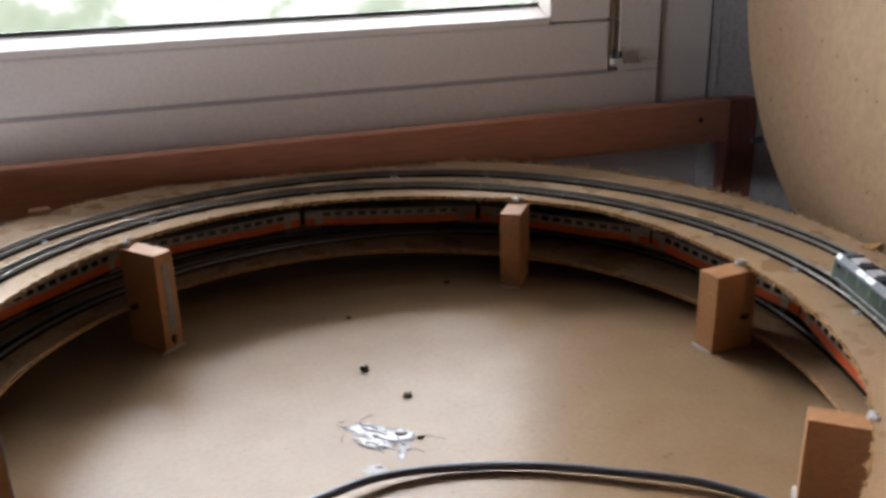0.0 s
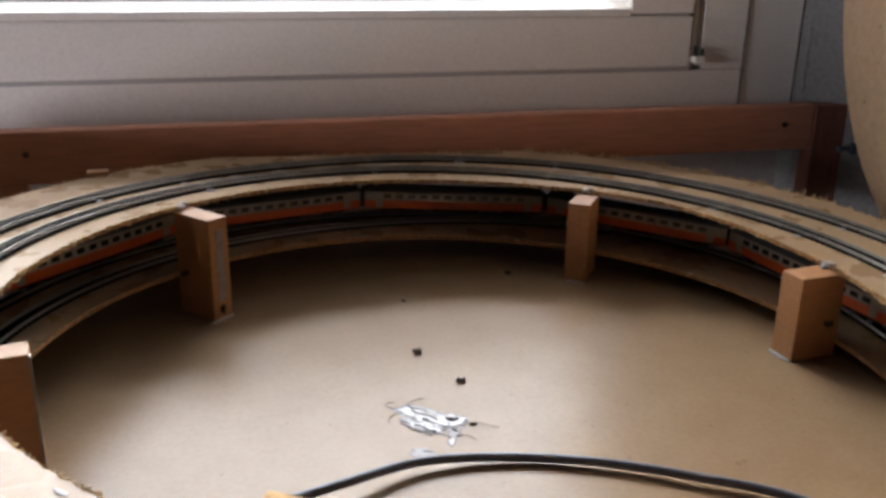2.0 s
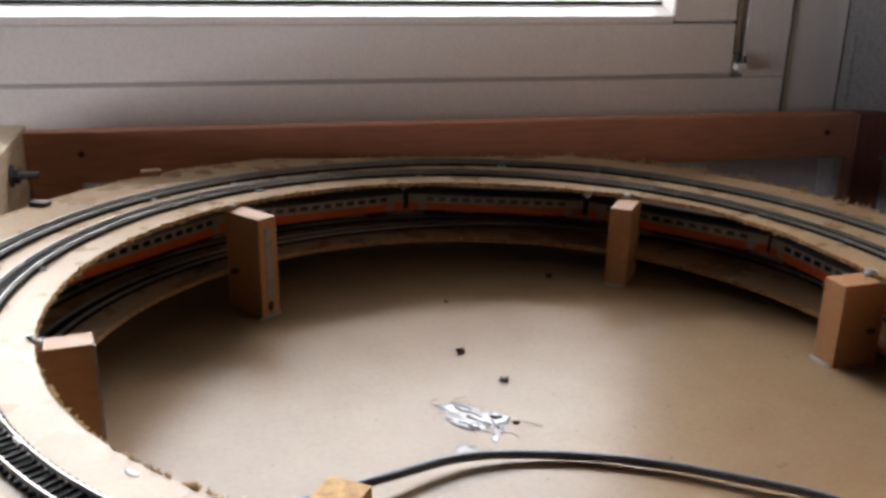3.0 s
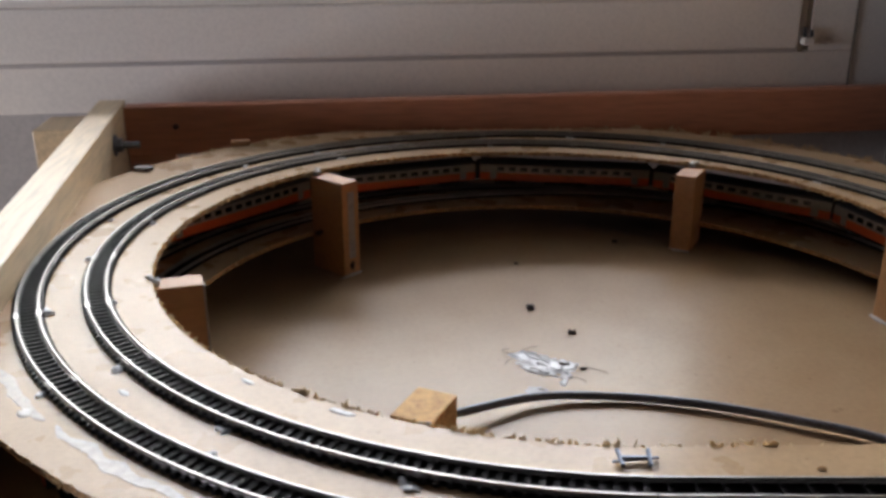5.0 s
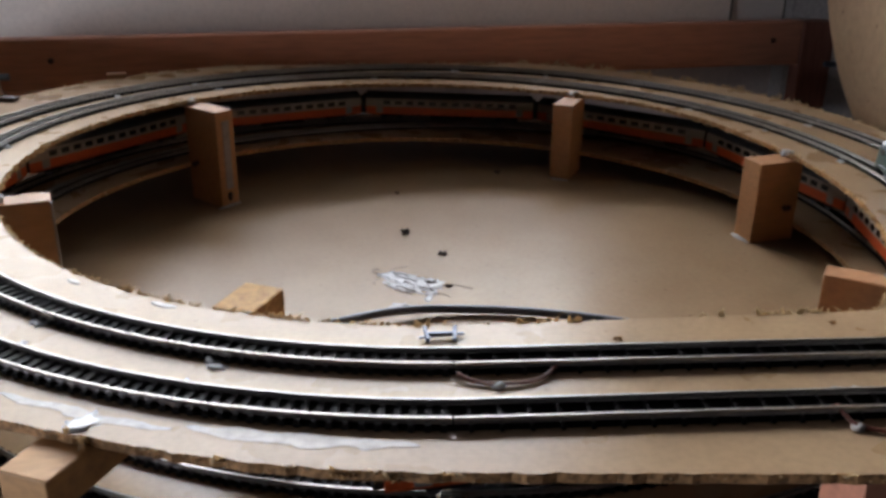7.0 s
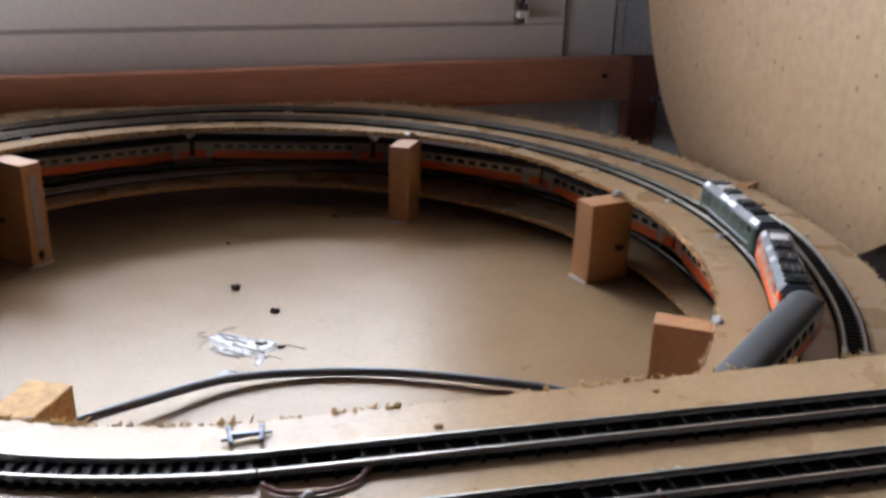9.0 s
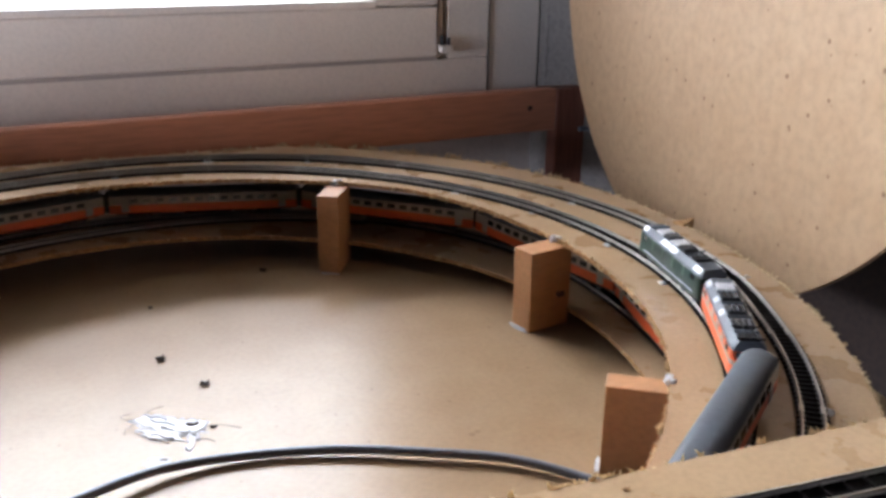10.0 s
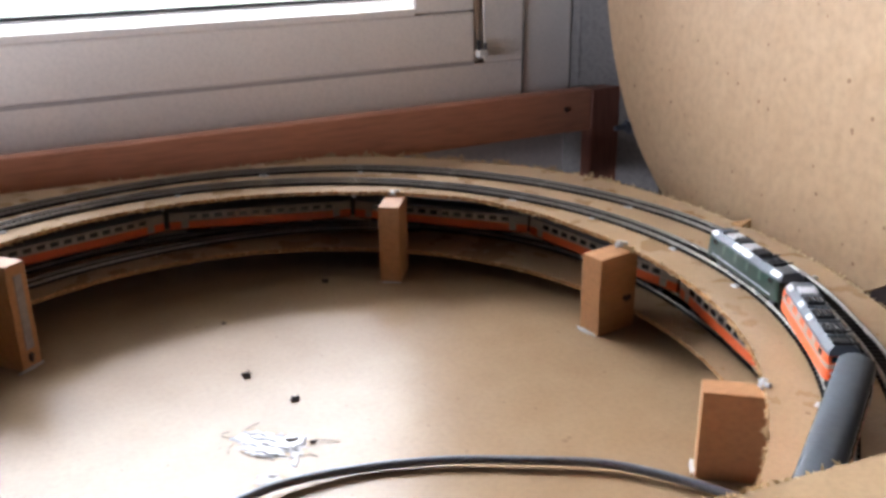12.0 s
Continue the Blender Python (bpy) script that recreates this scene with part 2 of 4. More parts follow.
def add_blob(bm, centre, size, seed, rough=0.25, flat=0.0, seg=10):
    """An uneven lump of glue or debris."""
    made = bmesh.ops.create_uvsphere(bm, u_segments=seg, v_segments=max(5, seg // 2), radius=1)
    for v in made["verts"]:
        k = 1 + rough * noise.noise(v.co * 1.7 + Vector((seed, seed * 0.7, 0)))
        c = v.co * k
        c.z = max(c.z, flat) if flat > -1 else c.z
        v.co = Vector(centre) + Vector((c.x * size[0], c.y * size[1], c.z * size[2]))
    return made["verts"]


def curve_points(ctrl, n=12):
    """Catmull-Rom points through the control points."""
    c = [Vector(p) for p in ctrl]
    c = [2 * c[0] - c[1]] + c + [2 * c[-1] - c[-2]]
    out = []
    for i in range(1, len(c) - 2):
        for j in range(n):
            t = j / n
            p0, p1, p2, p3 = c[i - 1:i + 3]
            out.append(0.5 * (2 * p1 + (p2 - p0) * t + (2 * p0 - 5 * p1 + 4 * p2 - p3) * t * t + (3 * p1 - p0 - 3 * p2 + p3) * t ** 3))
    return out + [c[-2]]


# ---------------------------------------------------------------- plan of the helix (centre at the origin, window along +y)
R_IN, R_OUT = 0.2863, 0.3178            # the two tracks
EDGE_IN = 0.2585                        # the board's inner edge, by and large
RAIL_Z, RISE = 0.0654, 0.00787          # rail top at 0 degrees, rise a radian
TRACK_H, BOARD = 0.0038, 0.0032         # track height, board thickness
JOIN = 257.0                            # the ring ends here and a straight goes on
HEAD = -8.3                             # heading of the straight, degrees


def rail_z(deg):
    return RAIL_Z + RISE * radians(deg)


def on_ring(r, deg, z=0.0):
    return Vector((r * math.cos(radians(deg)), r * math.sin(radians(deg)), z))


def table_at(rows, x):
    """Smooth steps between rows of (angle, value)."""
    if x <= rows[0][0]:
        return rows[0][1]
    for (a, p), (b, q) in zip(rows, rows[1:]):
        if a <= x <= b:
            k = (x - a) / (b - a)
            return p + (q - p) * k * k * (3 - 2 * k)
    return rows[-1][1]


def edge_in(deg):
    """The board's inner edge: hand-cut, with a shallow bay between two of the blocks."""
    return table_at(((-75, EDGE_IN), (-40, 0.2520), (-5, 0.2518), (14, 0.2545), (29, 0.2622), (40, 0.2672), (52, 0.2640), (64, 0.2600), (80, EDGE_IN)), deg)


def outer_radius(deg):
    """The outer track swings a little wider on the side by the disc."""
    return R_OUT + table_at(((-28, 0.0), (-10, 0.006), (8, 0.0118), (58, 0.0118), (80, 0.0065), (106, 0.0)), deg)


def inner_radius(deg):
    return R_IN


def edge_out(deg):
    """The board's outer edge: hand-cut, wider towards the window, cut off at the rear plank."""
    cut = ((-103, 0.349), (-30, 0.350), (-10, 0.352), (0, 0.356), (10, 0.3635), (20, 0.371), (35, 0.378), (60, 0.378), (100, 0.377),
           (130, 0.377), (155, 0.370), (220, 0.348), (240, 0.3425), (260, 0.344))
    d = deg + 360 if deg < -103 else deg
    r = cut[-1][1]
    for (a, p), (b, q) in zip(cut, cut[1:]):
        if a <= d <= b:
            r = p + (q - p) * (d - a) / (b - a)
            break
    s = math.sin(radians(deg))
    return min(r, 0.3500 / s) if s > 0.5 else r


# ---------------------------------------------------------------- room and window
FACE_Y = 0.4075                         # inner face of the window frame
WALL_Y = 0.425


def setting(name, bm, mat_, label, category):
    return tagged(part(name, bm, mat_), label, category, kind="structure")


def build_room():
    bm = bmesh.new()
    add_box(bm, (-2.2, WALL_Y, -0.8), (0.475, WALL_Y + 0.3, 0.089))
    add_box(bm, (-2.2, WALL_Y, 0.089), (-1.05, WALL_Y + 0.3, 0.90))
    add_box(bm, (-2.2, WALL_Y, 0.90), (0.475, WALL_Y + 0.3, 1.75))
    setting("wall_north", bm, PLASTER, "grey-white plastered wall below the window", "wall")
    bm = bmesh.new()
    pts = [(0.475, 0.4), (0.60, 0.20), (0.60, -2.6), (0.75, -2.6), (0.75, 0.8), (0.475, 0.8)]
    lo, hi = [bm.verts.new((x, y, -0.8)) for x, y in pts], [bm.verts.new((x, y, 1.75)) for x, y in pts]
    bm.faces.new(lo), bm.faces.new(hi)
    for i in range(len(pts)):
        j = (i + 1) % len(pts)
        bm.faces.new((lo[i], lo[j], hi[j], hi[i]))
    east = setting("wall_east", bm, SHADED_PLASTER, "plastered wall beside the window, its shade put into the grey", "wall")
    bm = bmesh.new()
    for i in range(16):
        z = 0.112 + 0.0042 * i
        n = noise.noise(Vector((z * 90, 2, 0)))
        add_blob(bm, (0.4765 + 0.0015 * n, 0.3985 - 0.0012 * n, z), (0.0010 + 0.0016 * abs(n), 0.0012, 0.0030), i, 0.8, -2, 8)
    part("plaster_crack", bm, SHADE_SEAL, east, "dark ragged crack in the plaster edge")
    # The opening is made up, to let the added fill lamp in.
    bm = bmesh.new()
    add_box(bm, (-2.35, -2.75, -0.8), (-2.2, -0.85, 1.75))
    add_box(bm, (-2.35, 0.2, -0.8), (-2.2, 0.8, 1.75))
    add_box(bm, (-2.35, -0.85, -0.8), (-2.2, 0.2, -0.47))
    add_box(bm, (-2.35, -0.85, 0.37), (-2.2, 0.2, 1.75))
    setting("wall_west", bm, ROOMWALL, "unseen near-black room wall with an added opening for the fill lamp", "wall")
    setting("wall_south", box((-2.2, -2.75, -0.8), (0.75, -2.6, 1.75)), ROOMWALL, "unseen room wall, near-black to cut bounce light", "wall")
    setting("ceiling", box((-2.35, -2.75, 1.75), (0.75, 0.8, 1.85)), ROOMWALL, "unseen ceiling, near-black to cut bounce light", "ceiling")
    setting("floor", box((-2.35, -2.75, -0.9), (0.75, 0.8, -0.8)), FLOORING, "brown wooden floor under the layout", "floor")
    me = box((-14, 18.0, -9), (10, 18.1, 12))
    setting("backdrop", me, OUTDOOR, "overexposed daylight and pale foliage outside", "backdrop")


def build_window():
    w = tagged(new("window_1"), "closed white plastic window with a bright overexposed pane", "window", kind="structure")
    y0 = FACE_Y
    part("window_frame", box((-1.05, y0 + 0.004, 0.089), (0.4066, y0 + 0.07, 0.1340), 0.001), PVC, w)
    part("frame_jamb", box((0.357, y0 + 0.004, 0.1345), (0.4068, y0 + 0.07, 0.90), 0.001), PVC, w)
    part("frame_cover", box((0.4080, y0 + 0.006, 0.089), (0.473, y0 + 0.07, 0.90), 0.001), PVC, w)
    part("frame_jamb", box((-1.05, y0 + 0.004, 0.1345), (-1.0, y0 + 0.07, 0.90)), PVC, w)
    sash = part("sash", box((-0.998, y0, 0.1375), (0.343, y0 + 0.052, 0.190), 0.0025), PVC, w)
    part("sash_stile", box((0.272, y0 + 0.0004, 0.1915), (0.343, y0 + 0.052, 0.82), 0.0025), PVC, w)
    part("sash_stile", box((-0.998, y0 + 0.0004, 0.1915), (-0.92, y0 + 0.052, 0.82), 0.0025), PVC, w)
    part("sash_rail", box((-0.998, y0, 0.822), (0.343, y0 + 0.052, 0.898), 0.0025), PVC, w)
    bm = bmesh.new()
    v = [bm.verts.new(p) for p in ((-0.92, y0, 0.1902), (0.272, y0, 0.1902), (0.272, y0, 0.197), (-0.92, y0, 0.197),
                                   (-0.92, y0 + 0.03, 0.1902), (0.272, y0 + 0.03, 0.1902), (0.272, y0 + 0.03, 0.206), (-0.92, y0 + 0.03, 0.206))]
    for f in ((0, 1, 2, 3), (3, 2, 6, 7), (7, 6, 5, 4), (4, 5, 1, 0), (0, 3, 7, 4), (1, 5, 6, 2)):
        bm.faces.new([v[i] for i in f])
    part("glazing_bead", bm, PVC, w, "sunlit white glazing bead")
    part("gasket", box((-0.92, y0 + 0.030, 0.203), (0.272, y0 + 0.036, 0.2095)), GASKET, w)
    g = part("pane", box((-0.93, y0 + 0.037, 0.1905), (0.30, y0 + 0.041, 0.83)), GLASS, w)
    g.visible_shadow = False
    # lower corner hinge with its cap
    hinge = part("hinge", box((0.3445, y0 - 0.008, 0.142), (0.356, y0 + 0.003, 0.150), 0.001), PVC, w)
    part("hinge_pin", tube([(0.3465, y0 - 0.003, 0.150), (0.3465, y0 - 0.003, 0.160)], 0.0022), GASKET, hinge)
    part("hinge_pin", tube([(0.3545, y0 - 0.003, 0.150), (0.3545, y0 - 0.003, 0.157)], 0.0018), GASKET, hinge)
    part("hinge_rod", tube([(0.3500, y0 + 0.010, 0.158), (0.3500, y0 + 0.010, 0.34)], 0.0030), PVC, w)
    part("frame_stop", box((0.3431, y0 + 0.018, 0.1345), (0.3569, y0 + 0.06, 0.90)), PVC, w)
    part("seal", box((0.3432, y0 + 0.004, 0.136), (0.3442, y0 + 0.012, 0.89)), SHADE_SEAL, w)
    part("seal", box((0.4069, y0 + 0.0035, 0.0895), (0.4079, y0 + 0.02, 0.89)), SHADE_SEAL, w)
    part("seal", box((-0.99, y0 + 0.0012, 0.1338), (0.343, y0 + 0.012, 0.1374)), SEAL, w)


build_room()
build_window()

# ---------------------------------------------------------------- base, frame and boards
def build_base():
    t = thing("base_board", "large tan hardboard base panel with a soft sheen", "board")
    part("panel", box((-0.345, -0.40, -0.006), (0.375, 0.352, 0.0), 0.0006), HARDBOARD, t)


def build_frame():
    f = thing("timber_frame", "wooden frame of a reddish-brown plank and a pale plank", "frame")
    rear = part("rear_plank", box((-0.343, 0.357, 0.058), (0.4640, 0.375, 0.104), 0.0012), BROWN_WOOD, f, "reddish-brown stained plank")
    for x in (-0.297, 0.430):
        part("screw_hole", tube([(x, 0.3555, 0.0845), (x, 0.3575, 0.0845)], 0.0028, 10), DARK, rear)
    side = part("side_plank", box((-0.0120, -0.62, -0.030), (0.0120, 0.0, 0.1075), 0.0012, pose(-0.356, 0.377, 0, 0, 0, 3.0)), PALE_WOOD, f, "pale sunlit pine plank")
    part("end_post", box((0.4645, 0.3560, -0.30), (0.5120, 0.3745, 0.1035), 0.0015), DARK_BROWN_WOOD, f, "dark brown upright corner post")
    part("inner_post", box((-0.3425, 0.3585, -0.05), (-0.300, 0.3745, 0.0578), 0.001), BROWN_WOOD, f, "brown corner post")
    # Added board: its near-black colour holds the shade below the disc.
    part("added_board", box((0.475, -0.55, -0.60), (0.490, 0.25, 0.060), 0.001), SHADE_BOARD, f, "near-black board added for the shade behind the deck")
    part("outer_block", box((-0.418, 0.330, -0.05), (-0.381, 0.395, 0.090), 0.001), PALE_WOOD, f, "short pale wood block")
    for x, y, z, d in ((-0.3375, 0.285, 0.085, 1), (0.50, 0.333, 0.062, -1)):
        b = part("bolt", tube([(x - 0.004 * d, y, z), (x + 0.020 * d, y, z)], 0.003, 10), STEEL, f, "blue-grey steel bolt")
        part("nut", tube([(x + 0.001 * d, y, z), (x + 0.006 * d, y, z)], 0.0062, 6), STEEL, b)
        part("washer", tube([(x - 0.0005 * d, y, z), (x + 0.0008 * d, y, z)], 0.009, 14), STEEL, b)


def ragged(seed, x, amp):
    return amp * (noise.noise(Vector((x * 160, seed, 0))) + 0.6 * noise.noise(Vector((x * 420, seed + 9, 0))))


def sweep_board(name, rows, mat_, parent):
    """A board from rows of (inner point, outer point) on its top face."""
    verts, faces = [], []
    for a, b in rows:
        m1, m2 = a.lerp(b, 0.33), a.lerp(b, 0.67)
        for p in (a, m1, m2, b):
            verts.append(p)
        for p in (b, a):
            verts.append(p - Vector((0, 0, BOARD)))
    for i in range(len(rows) - 1):
        o, n = 6 * i, 6 * i + 6
        for j in range(6):
            k = (j + 1) % 6
            faces.append((o + j, n + j, n + k, o + k))
    faces.append(tuple(range(5, -1, -1)))
    e = 6 * (len(rows) - 1)
    faces.append(tuple(range(e, e + 6)))
    ob = raw(name, verts, faces, mat_, parent)
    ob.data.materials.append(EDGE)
    ob.data.materials.append(SHADE_UNDERSIDE)
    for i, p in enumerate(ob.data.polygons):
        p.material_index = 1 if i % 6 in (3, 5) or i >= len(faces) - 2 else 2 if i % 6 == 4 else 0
    return ob


def ring_rows(start, end, seed, step=0.5):
    rows = []
    n = int((end - start) / step)
    for i in range(n + 1):
        a = start + (end - start) * i / n
        z = rail_z(a) - TRACK_H
        arc = radians(a) * 0.3
        rows.append((on_ring((edge_in(a) if seed == 1 else EDGE_IN) + ragged(seed, arc, 0.0010), a, z), on_ring(edge_out(a) + ragged(seed + 5, arc, 0.0010), a, z)))
    return rows


def straight_edges(s, seed):
    z = rail_z(JOIN) - TRACK_H
    a, b = on_ring(EDGE_IN, JOIN, z), on_ring(edge_out(JOIN), JOIN, z)
    da, db = radians(-6.5), radians(-11.7)
    p = a + s * Vector((math.cos(da), math.sin(da), 0))
    q = b + s * Vector((math.cos(db), math.sin(db), 0))
    p += Vector((-math.sin(da), math.cos(da), 0)) * -ragged(seed, s, 0.0010)
    q += Vector((-math.sin(db), math.cos(db), 0)) * ragged(seed + 5, s, 0.0010)
    return p, q


def add_splinter(verts, faces, rng, p, out, along, size):
    """One torn fibre: a thin bent spike of three sides."""
    up = Vector((0, 0, 1))
    l, w = size * rng.uniform(0.5, 1.4), size * rng.uniform(0.10, 0.38)
    d = (out * rng.uniform(0.2, 1.0) + along * rng.uniform(-1, 1) + up * rng.uniform(-0.3, 0.9)).normalized()
    mid, tip = p + d * l * 0.5 + up * l * 0.1, p + d * l + along * rng.uniform(-0.4, 0.4) * l
    s = along * w
    o = len(verts)
    verts += [p - s, p + s, p - up * w * 1.5, mid - s * 0.7, mid + s * 0.7, mid - up * w, tip]
    for a in range(3):
        b = (a + 1) % 3
        faces += [(o + a, o + b, o + 3 + b, o + 3 + a), (o + 3 + a, o + 3 + b, o + 6)]


def build_helix():
    h = thing("helix_deck", "tan hardboard spiral deck for two tracks with ragged torn edges", "model railway deck")
    ring = ring_rows(-103, JOIN, 1)
    upper = sweep_board("upper_turn", ring + [straight_edges(0.004 * i, 3) for i in range(1, 170)], DECK, h)
    lower = sweep_board("lower_turn", ring_rows(-418, -103, 2, 1.0), DECK, h)
    rng = random.Random(4)
    for parent, kind in ((upper, 0), (upper, 1), (lower, 2)):
        verts, faces = [], []
        count = (6500, 520, 700)[kind]
        for i in range(count):
            inner = rng.random() < (0.55, 0.8, 0.6)[kind]
            size = rng.uniform(0.0012, 0.0026)
            tuft = 1
            if rng.random() < (0.10 if inner else 0.17, 0.22, 0.05)[kind]:
                size, tuft = rng.uniform(0.0020, 0.0037), rng.choice((3, 5, 7))
            if kind != 1:
                a = rng.uniform(-103, JOIN) if kind == 0 else rng.uniform(-418, -150)
                if kind == 0 and noise.noise(Vector((a * 0.09, 3 + inner, 0))) < -0.28:
                    continue
                z = rail_z(a) - TRACK_H - rng.uniform(0, 0.003)
                if kind == 0 and not inner and a > 190 and rng.random() < 0.6:
                    continue
                r = (edge_in(a) if kind == 0 else EDGE_IN) if inner else edge_out(a)
                p = on_ring(r, a, z)
                out = on_ring(-1 if inner else 1, a)
                along = on_ring(1, a + 90)
            else:
                s = rng.uniform(0, 0.5)
                e = straight_edges(s, 3)
                p = e[0] if inner else e[1]
                p = p - Vector((0, 0, rng.uniform(0, 0.003)))
                out = (e[0] - e[1]).normalized() * (1 if inner else -1)
                along = Vector((math.cos(radians(HEAD)), math.sin(radians(HEAD)), 0))
            for k in range(tuft):
                add_splinter(verts, faces, rng, p - out * 0.0006 + along * rng.uniform(-0.5, 0.5) * size * (tuft > 1), out, along, size)
        if kind == 0:
            # the far outer edge is the most ragged
            for i in range(330):
                a = rng.uniform(-48, 80)
                z = rail_z(a) - TRACK_H - rng.uniform(0, 0.002)
                for k in range(rng.choice((1, 2, 4))):
                    add_splinter(verts, faces, rng, on_ring(edge_out(a) - 0.0006, a + rng.uniform(-0.3, 0.3), z), on_ring(1, a) + Vector((0, 0, 0.4)), on_ring(1, a + 90), rng.uniform(0.0018, 0.0038))
        if kind == 0:
            # long loose tufts where the saw broke out towards the window
            for i in range(34):
                a = rng.gauss(45, 13)
                c = on_ring(edge_out(a) - 0.001, a, rail_z(a) - TRACK_H - 0.0005)
                lean = rng.uniform(-1, 1)
                for k in range(rng.choice((4, 7, 10))):
                    add_splinter(verts, faces, rng, c + on_ring(1, a + 90) * rng.uniform(-0.004, 0.004),
                                 on_ring(0.5, a) + on_ring(lean, a + 90) + Vector((0, 0, 0.55)), on_ring(1, a + 90) * 0.8, rng.uniform(0.0030, 0.0062))
            # clumps along the near inner edge
            for i in range(80):
                a = rng.uniform(160, JOIN)
                c = on_ring(EDGE_IN + 0.0006, a, rail_z(a) - TRACK_H - rng.uniform(0, 0.0015))
                for k in range(rng.choice((2, 4, 7))):
                    add_splinter(verts, faces, rng, c + on_ring(1, a + 90) * rng.uniform(-0.002, 0.002), on_ring(-1, a) + Vector((0, 0, 0.5)), on_ring(1, a + 90), rng.uniform(0.0018, 0.0034))
        tagged(raw("torn_fibre", verts, faces, FIBRE, parent), "torn brown board fibres", kind="stuff")
    # upright blocks between base and deck
    for a, thick, r0, r1 in ((129.9, 0.0165, 0.222, 0.2595), (53.9, 0.0175, 0.231, 0.2680), (7.0, 0.0195, 0.224, 0.2600),
                             (-40.2, 0.0155, 0.221, 0.2560), (190.0, 0.0155, 0.233, 0.2600)):
        m = pose(0, 0, 0, 0, 0, a)
        top = rail_z(a) - TRACK_H - BOARD
        bm = bmesh.new()
        add_box(bm, (r0, -thick / 2, 0), (r1, thick / 2, top), 0.0006, m)
        blk = part("block", bm, BLOCK_WOOD, h)
        bm = bmesh.new()
        add_blob(bm, (edge_in(a) - 0.0005, 0.003, top + 0.0022), (0.0030, 0.0036, 0.0024), a, 0.9, -2)
        add_blob(bm, (edge_in(a) + 0.0015, -0.001, top + 0.0040), (0.0022, 0.0020, 0.0012), a + 2, 0.9, -2)
        bmesh.ops.transform(bm, matrix=m, verts=bm.verts)
        part("glue_dab", bm, GLUE, blk, "dab of white glue", True)
        bm = bmesh.new()
        add_blob(bm, (r0 - 0.0002, 0.001, 0.0), (0.0024, thick * 0.52, 0.0016), a + 3, 0.8, -2, 14)
        bmesh.ops.transform(bm, matrix=m, verts=bm.verts)
        part("glue_dab", bm, FOOT_GLUE, blk, "thin whitish glue line", True)
        if a in (129.9, 7.0):
            side = 1 if a > 90 else -1
            y = side * thick / 2
            bm = bmesh.new()
            add_tube(bm, [m @ Vector((r1 - 0.011, y - side * 0.001, top * 0.42)), m @ Vector((r1 - 0.011, y + side * 0.002, top * 0.42))], 0.0021, 8)
            add_blob(bm, m @ Vector((r1 - 0.008, y, top * 0.40)), (0.003, 0.002, 0.0022), a, 0.7, -2)
            part("screw", bm, DARK, blk, "dark screw in the side")
        if a == 190.0:
            part("pale_edge", box((r0 - 0.0007, thick / 2 - 0.0022, 0.001), (r0 + 0.0004, thick / 2 + 0.0005, top - 0.001), 0.0, m), GLUE_FILM, blk, "whitish glued veneer edge")
        if a == 129.9:
            part("paper_strip", box((r0 - 0.0006, -0.0035, 0.014), (r0 + 0.001, 0.0030, top - 0.008), 0.0, m), GLUE_FILM, blk, "greyish paper strip")
            bm = bmesh.new()
            add_blob(bm, m @ Vector((r0 - 0.0003, 0.0005, 0.0085)), (0.0022, 0.0032, 0.0035), 4, 0.6, -2)
            part("screw", bm, DARK, blk, "dark screw head")
    # chipboard block whose ends stand out on both sides of the deck
    a = -122.0 + 360
    m = pose(0, 0, 0, 0, 0, a)
    top = rail_z(a) - TRACK_H - BOARD
    bm = bmesh.new()
    add_box(bm, (0.230, -0.0085, 0), (0.2545, 0.0085, top + 0.0015), 0.0006, m)
    part("block", bm, CHIP, h, "coarse yellow chipboard block")
    bm = bmesh.new()
    add_box(bm, (0.2550, -0.0085, top - 0.013), (0.360, 0.0085, top - 0.0002), 0.0006, m)
    b2 = part("block", bm, ORANGE_WOOD, h, "orange-brown block end in front of the deck")
    bm = bmesh.new()
    add_blob(bm, on_ring(edge_out(a) - 0.005, a + 0.3, top + BOARD), (0.0050, 0.0045, 0.0006), 8, 1.2, -2, 14)
    part("glue_dab", bm, GLUE, b2, "", True)
    part("block", box((0.036, -0.352, 0.0486), (0.062, -0.334, rail_z(JOIN) - TRACK_H - BOARD - 0.0002), 0.0006), BROWN_WOOD, h, "dark brown block under the straight")


build_base()
build_frame()
build_helix()


def build_disc():
    d = thing("board_disc", "large round tan hardboard cut-out standing upright on its edge", "board")
    bm = bmesh.new()
    n = 140
    r = 0.264
    ring = [[bm.verts.new((x, (r - b) * math.cos(2 * math.pi * i / n), (r - b) * math.sin(2 * math.pi * i / n))) for i in range(n)]
            for x, b in ((0.0, 0.0006), (0.0006, 0.0), (0.0036, 0.0), (0.0042, 0.0006))]
    bm.faces.new(ring[0]), bm.faces.new(ring[-1])
    for p, q in zip(ring, ring[1:]):
        for i in range(n):
            j = (i + 1) % n
            bm.faces.new((p[i], p[j], q[j], q[i]))
    disc = part("disc", bm, DISC, d)
    d.matrix_world = pose(0.3824, 0.0366, 0.2767, 0, 1.0, -10.1)
    rng = random.Random(9)
    verts, faces = [], []
    for i in range(130):
        t = rng.uniform(0, 2 * math.pi)
        o = Vector((0, math.cos(t), math.sin(t)))
        add_splinter(verts, faces, rng, o * 0.2635 + Vector((rng.uniform(0, 0.004), 0, 0)), o, Vector((0, -o.z, o.y)), rng.uniform(0.0012, 0.003))
    tagged(raw("torn_fibre", verts, faces, FIBRE, disc), "torn brown board fibres", kind="stuff")


build_disc()

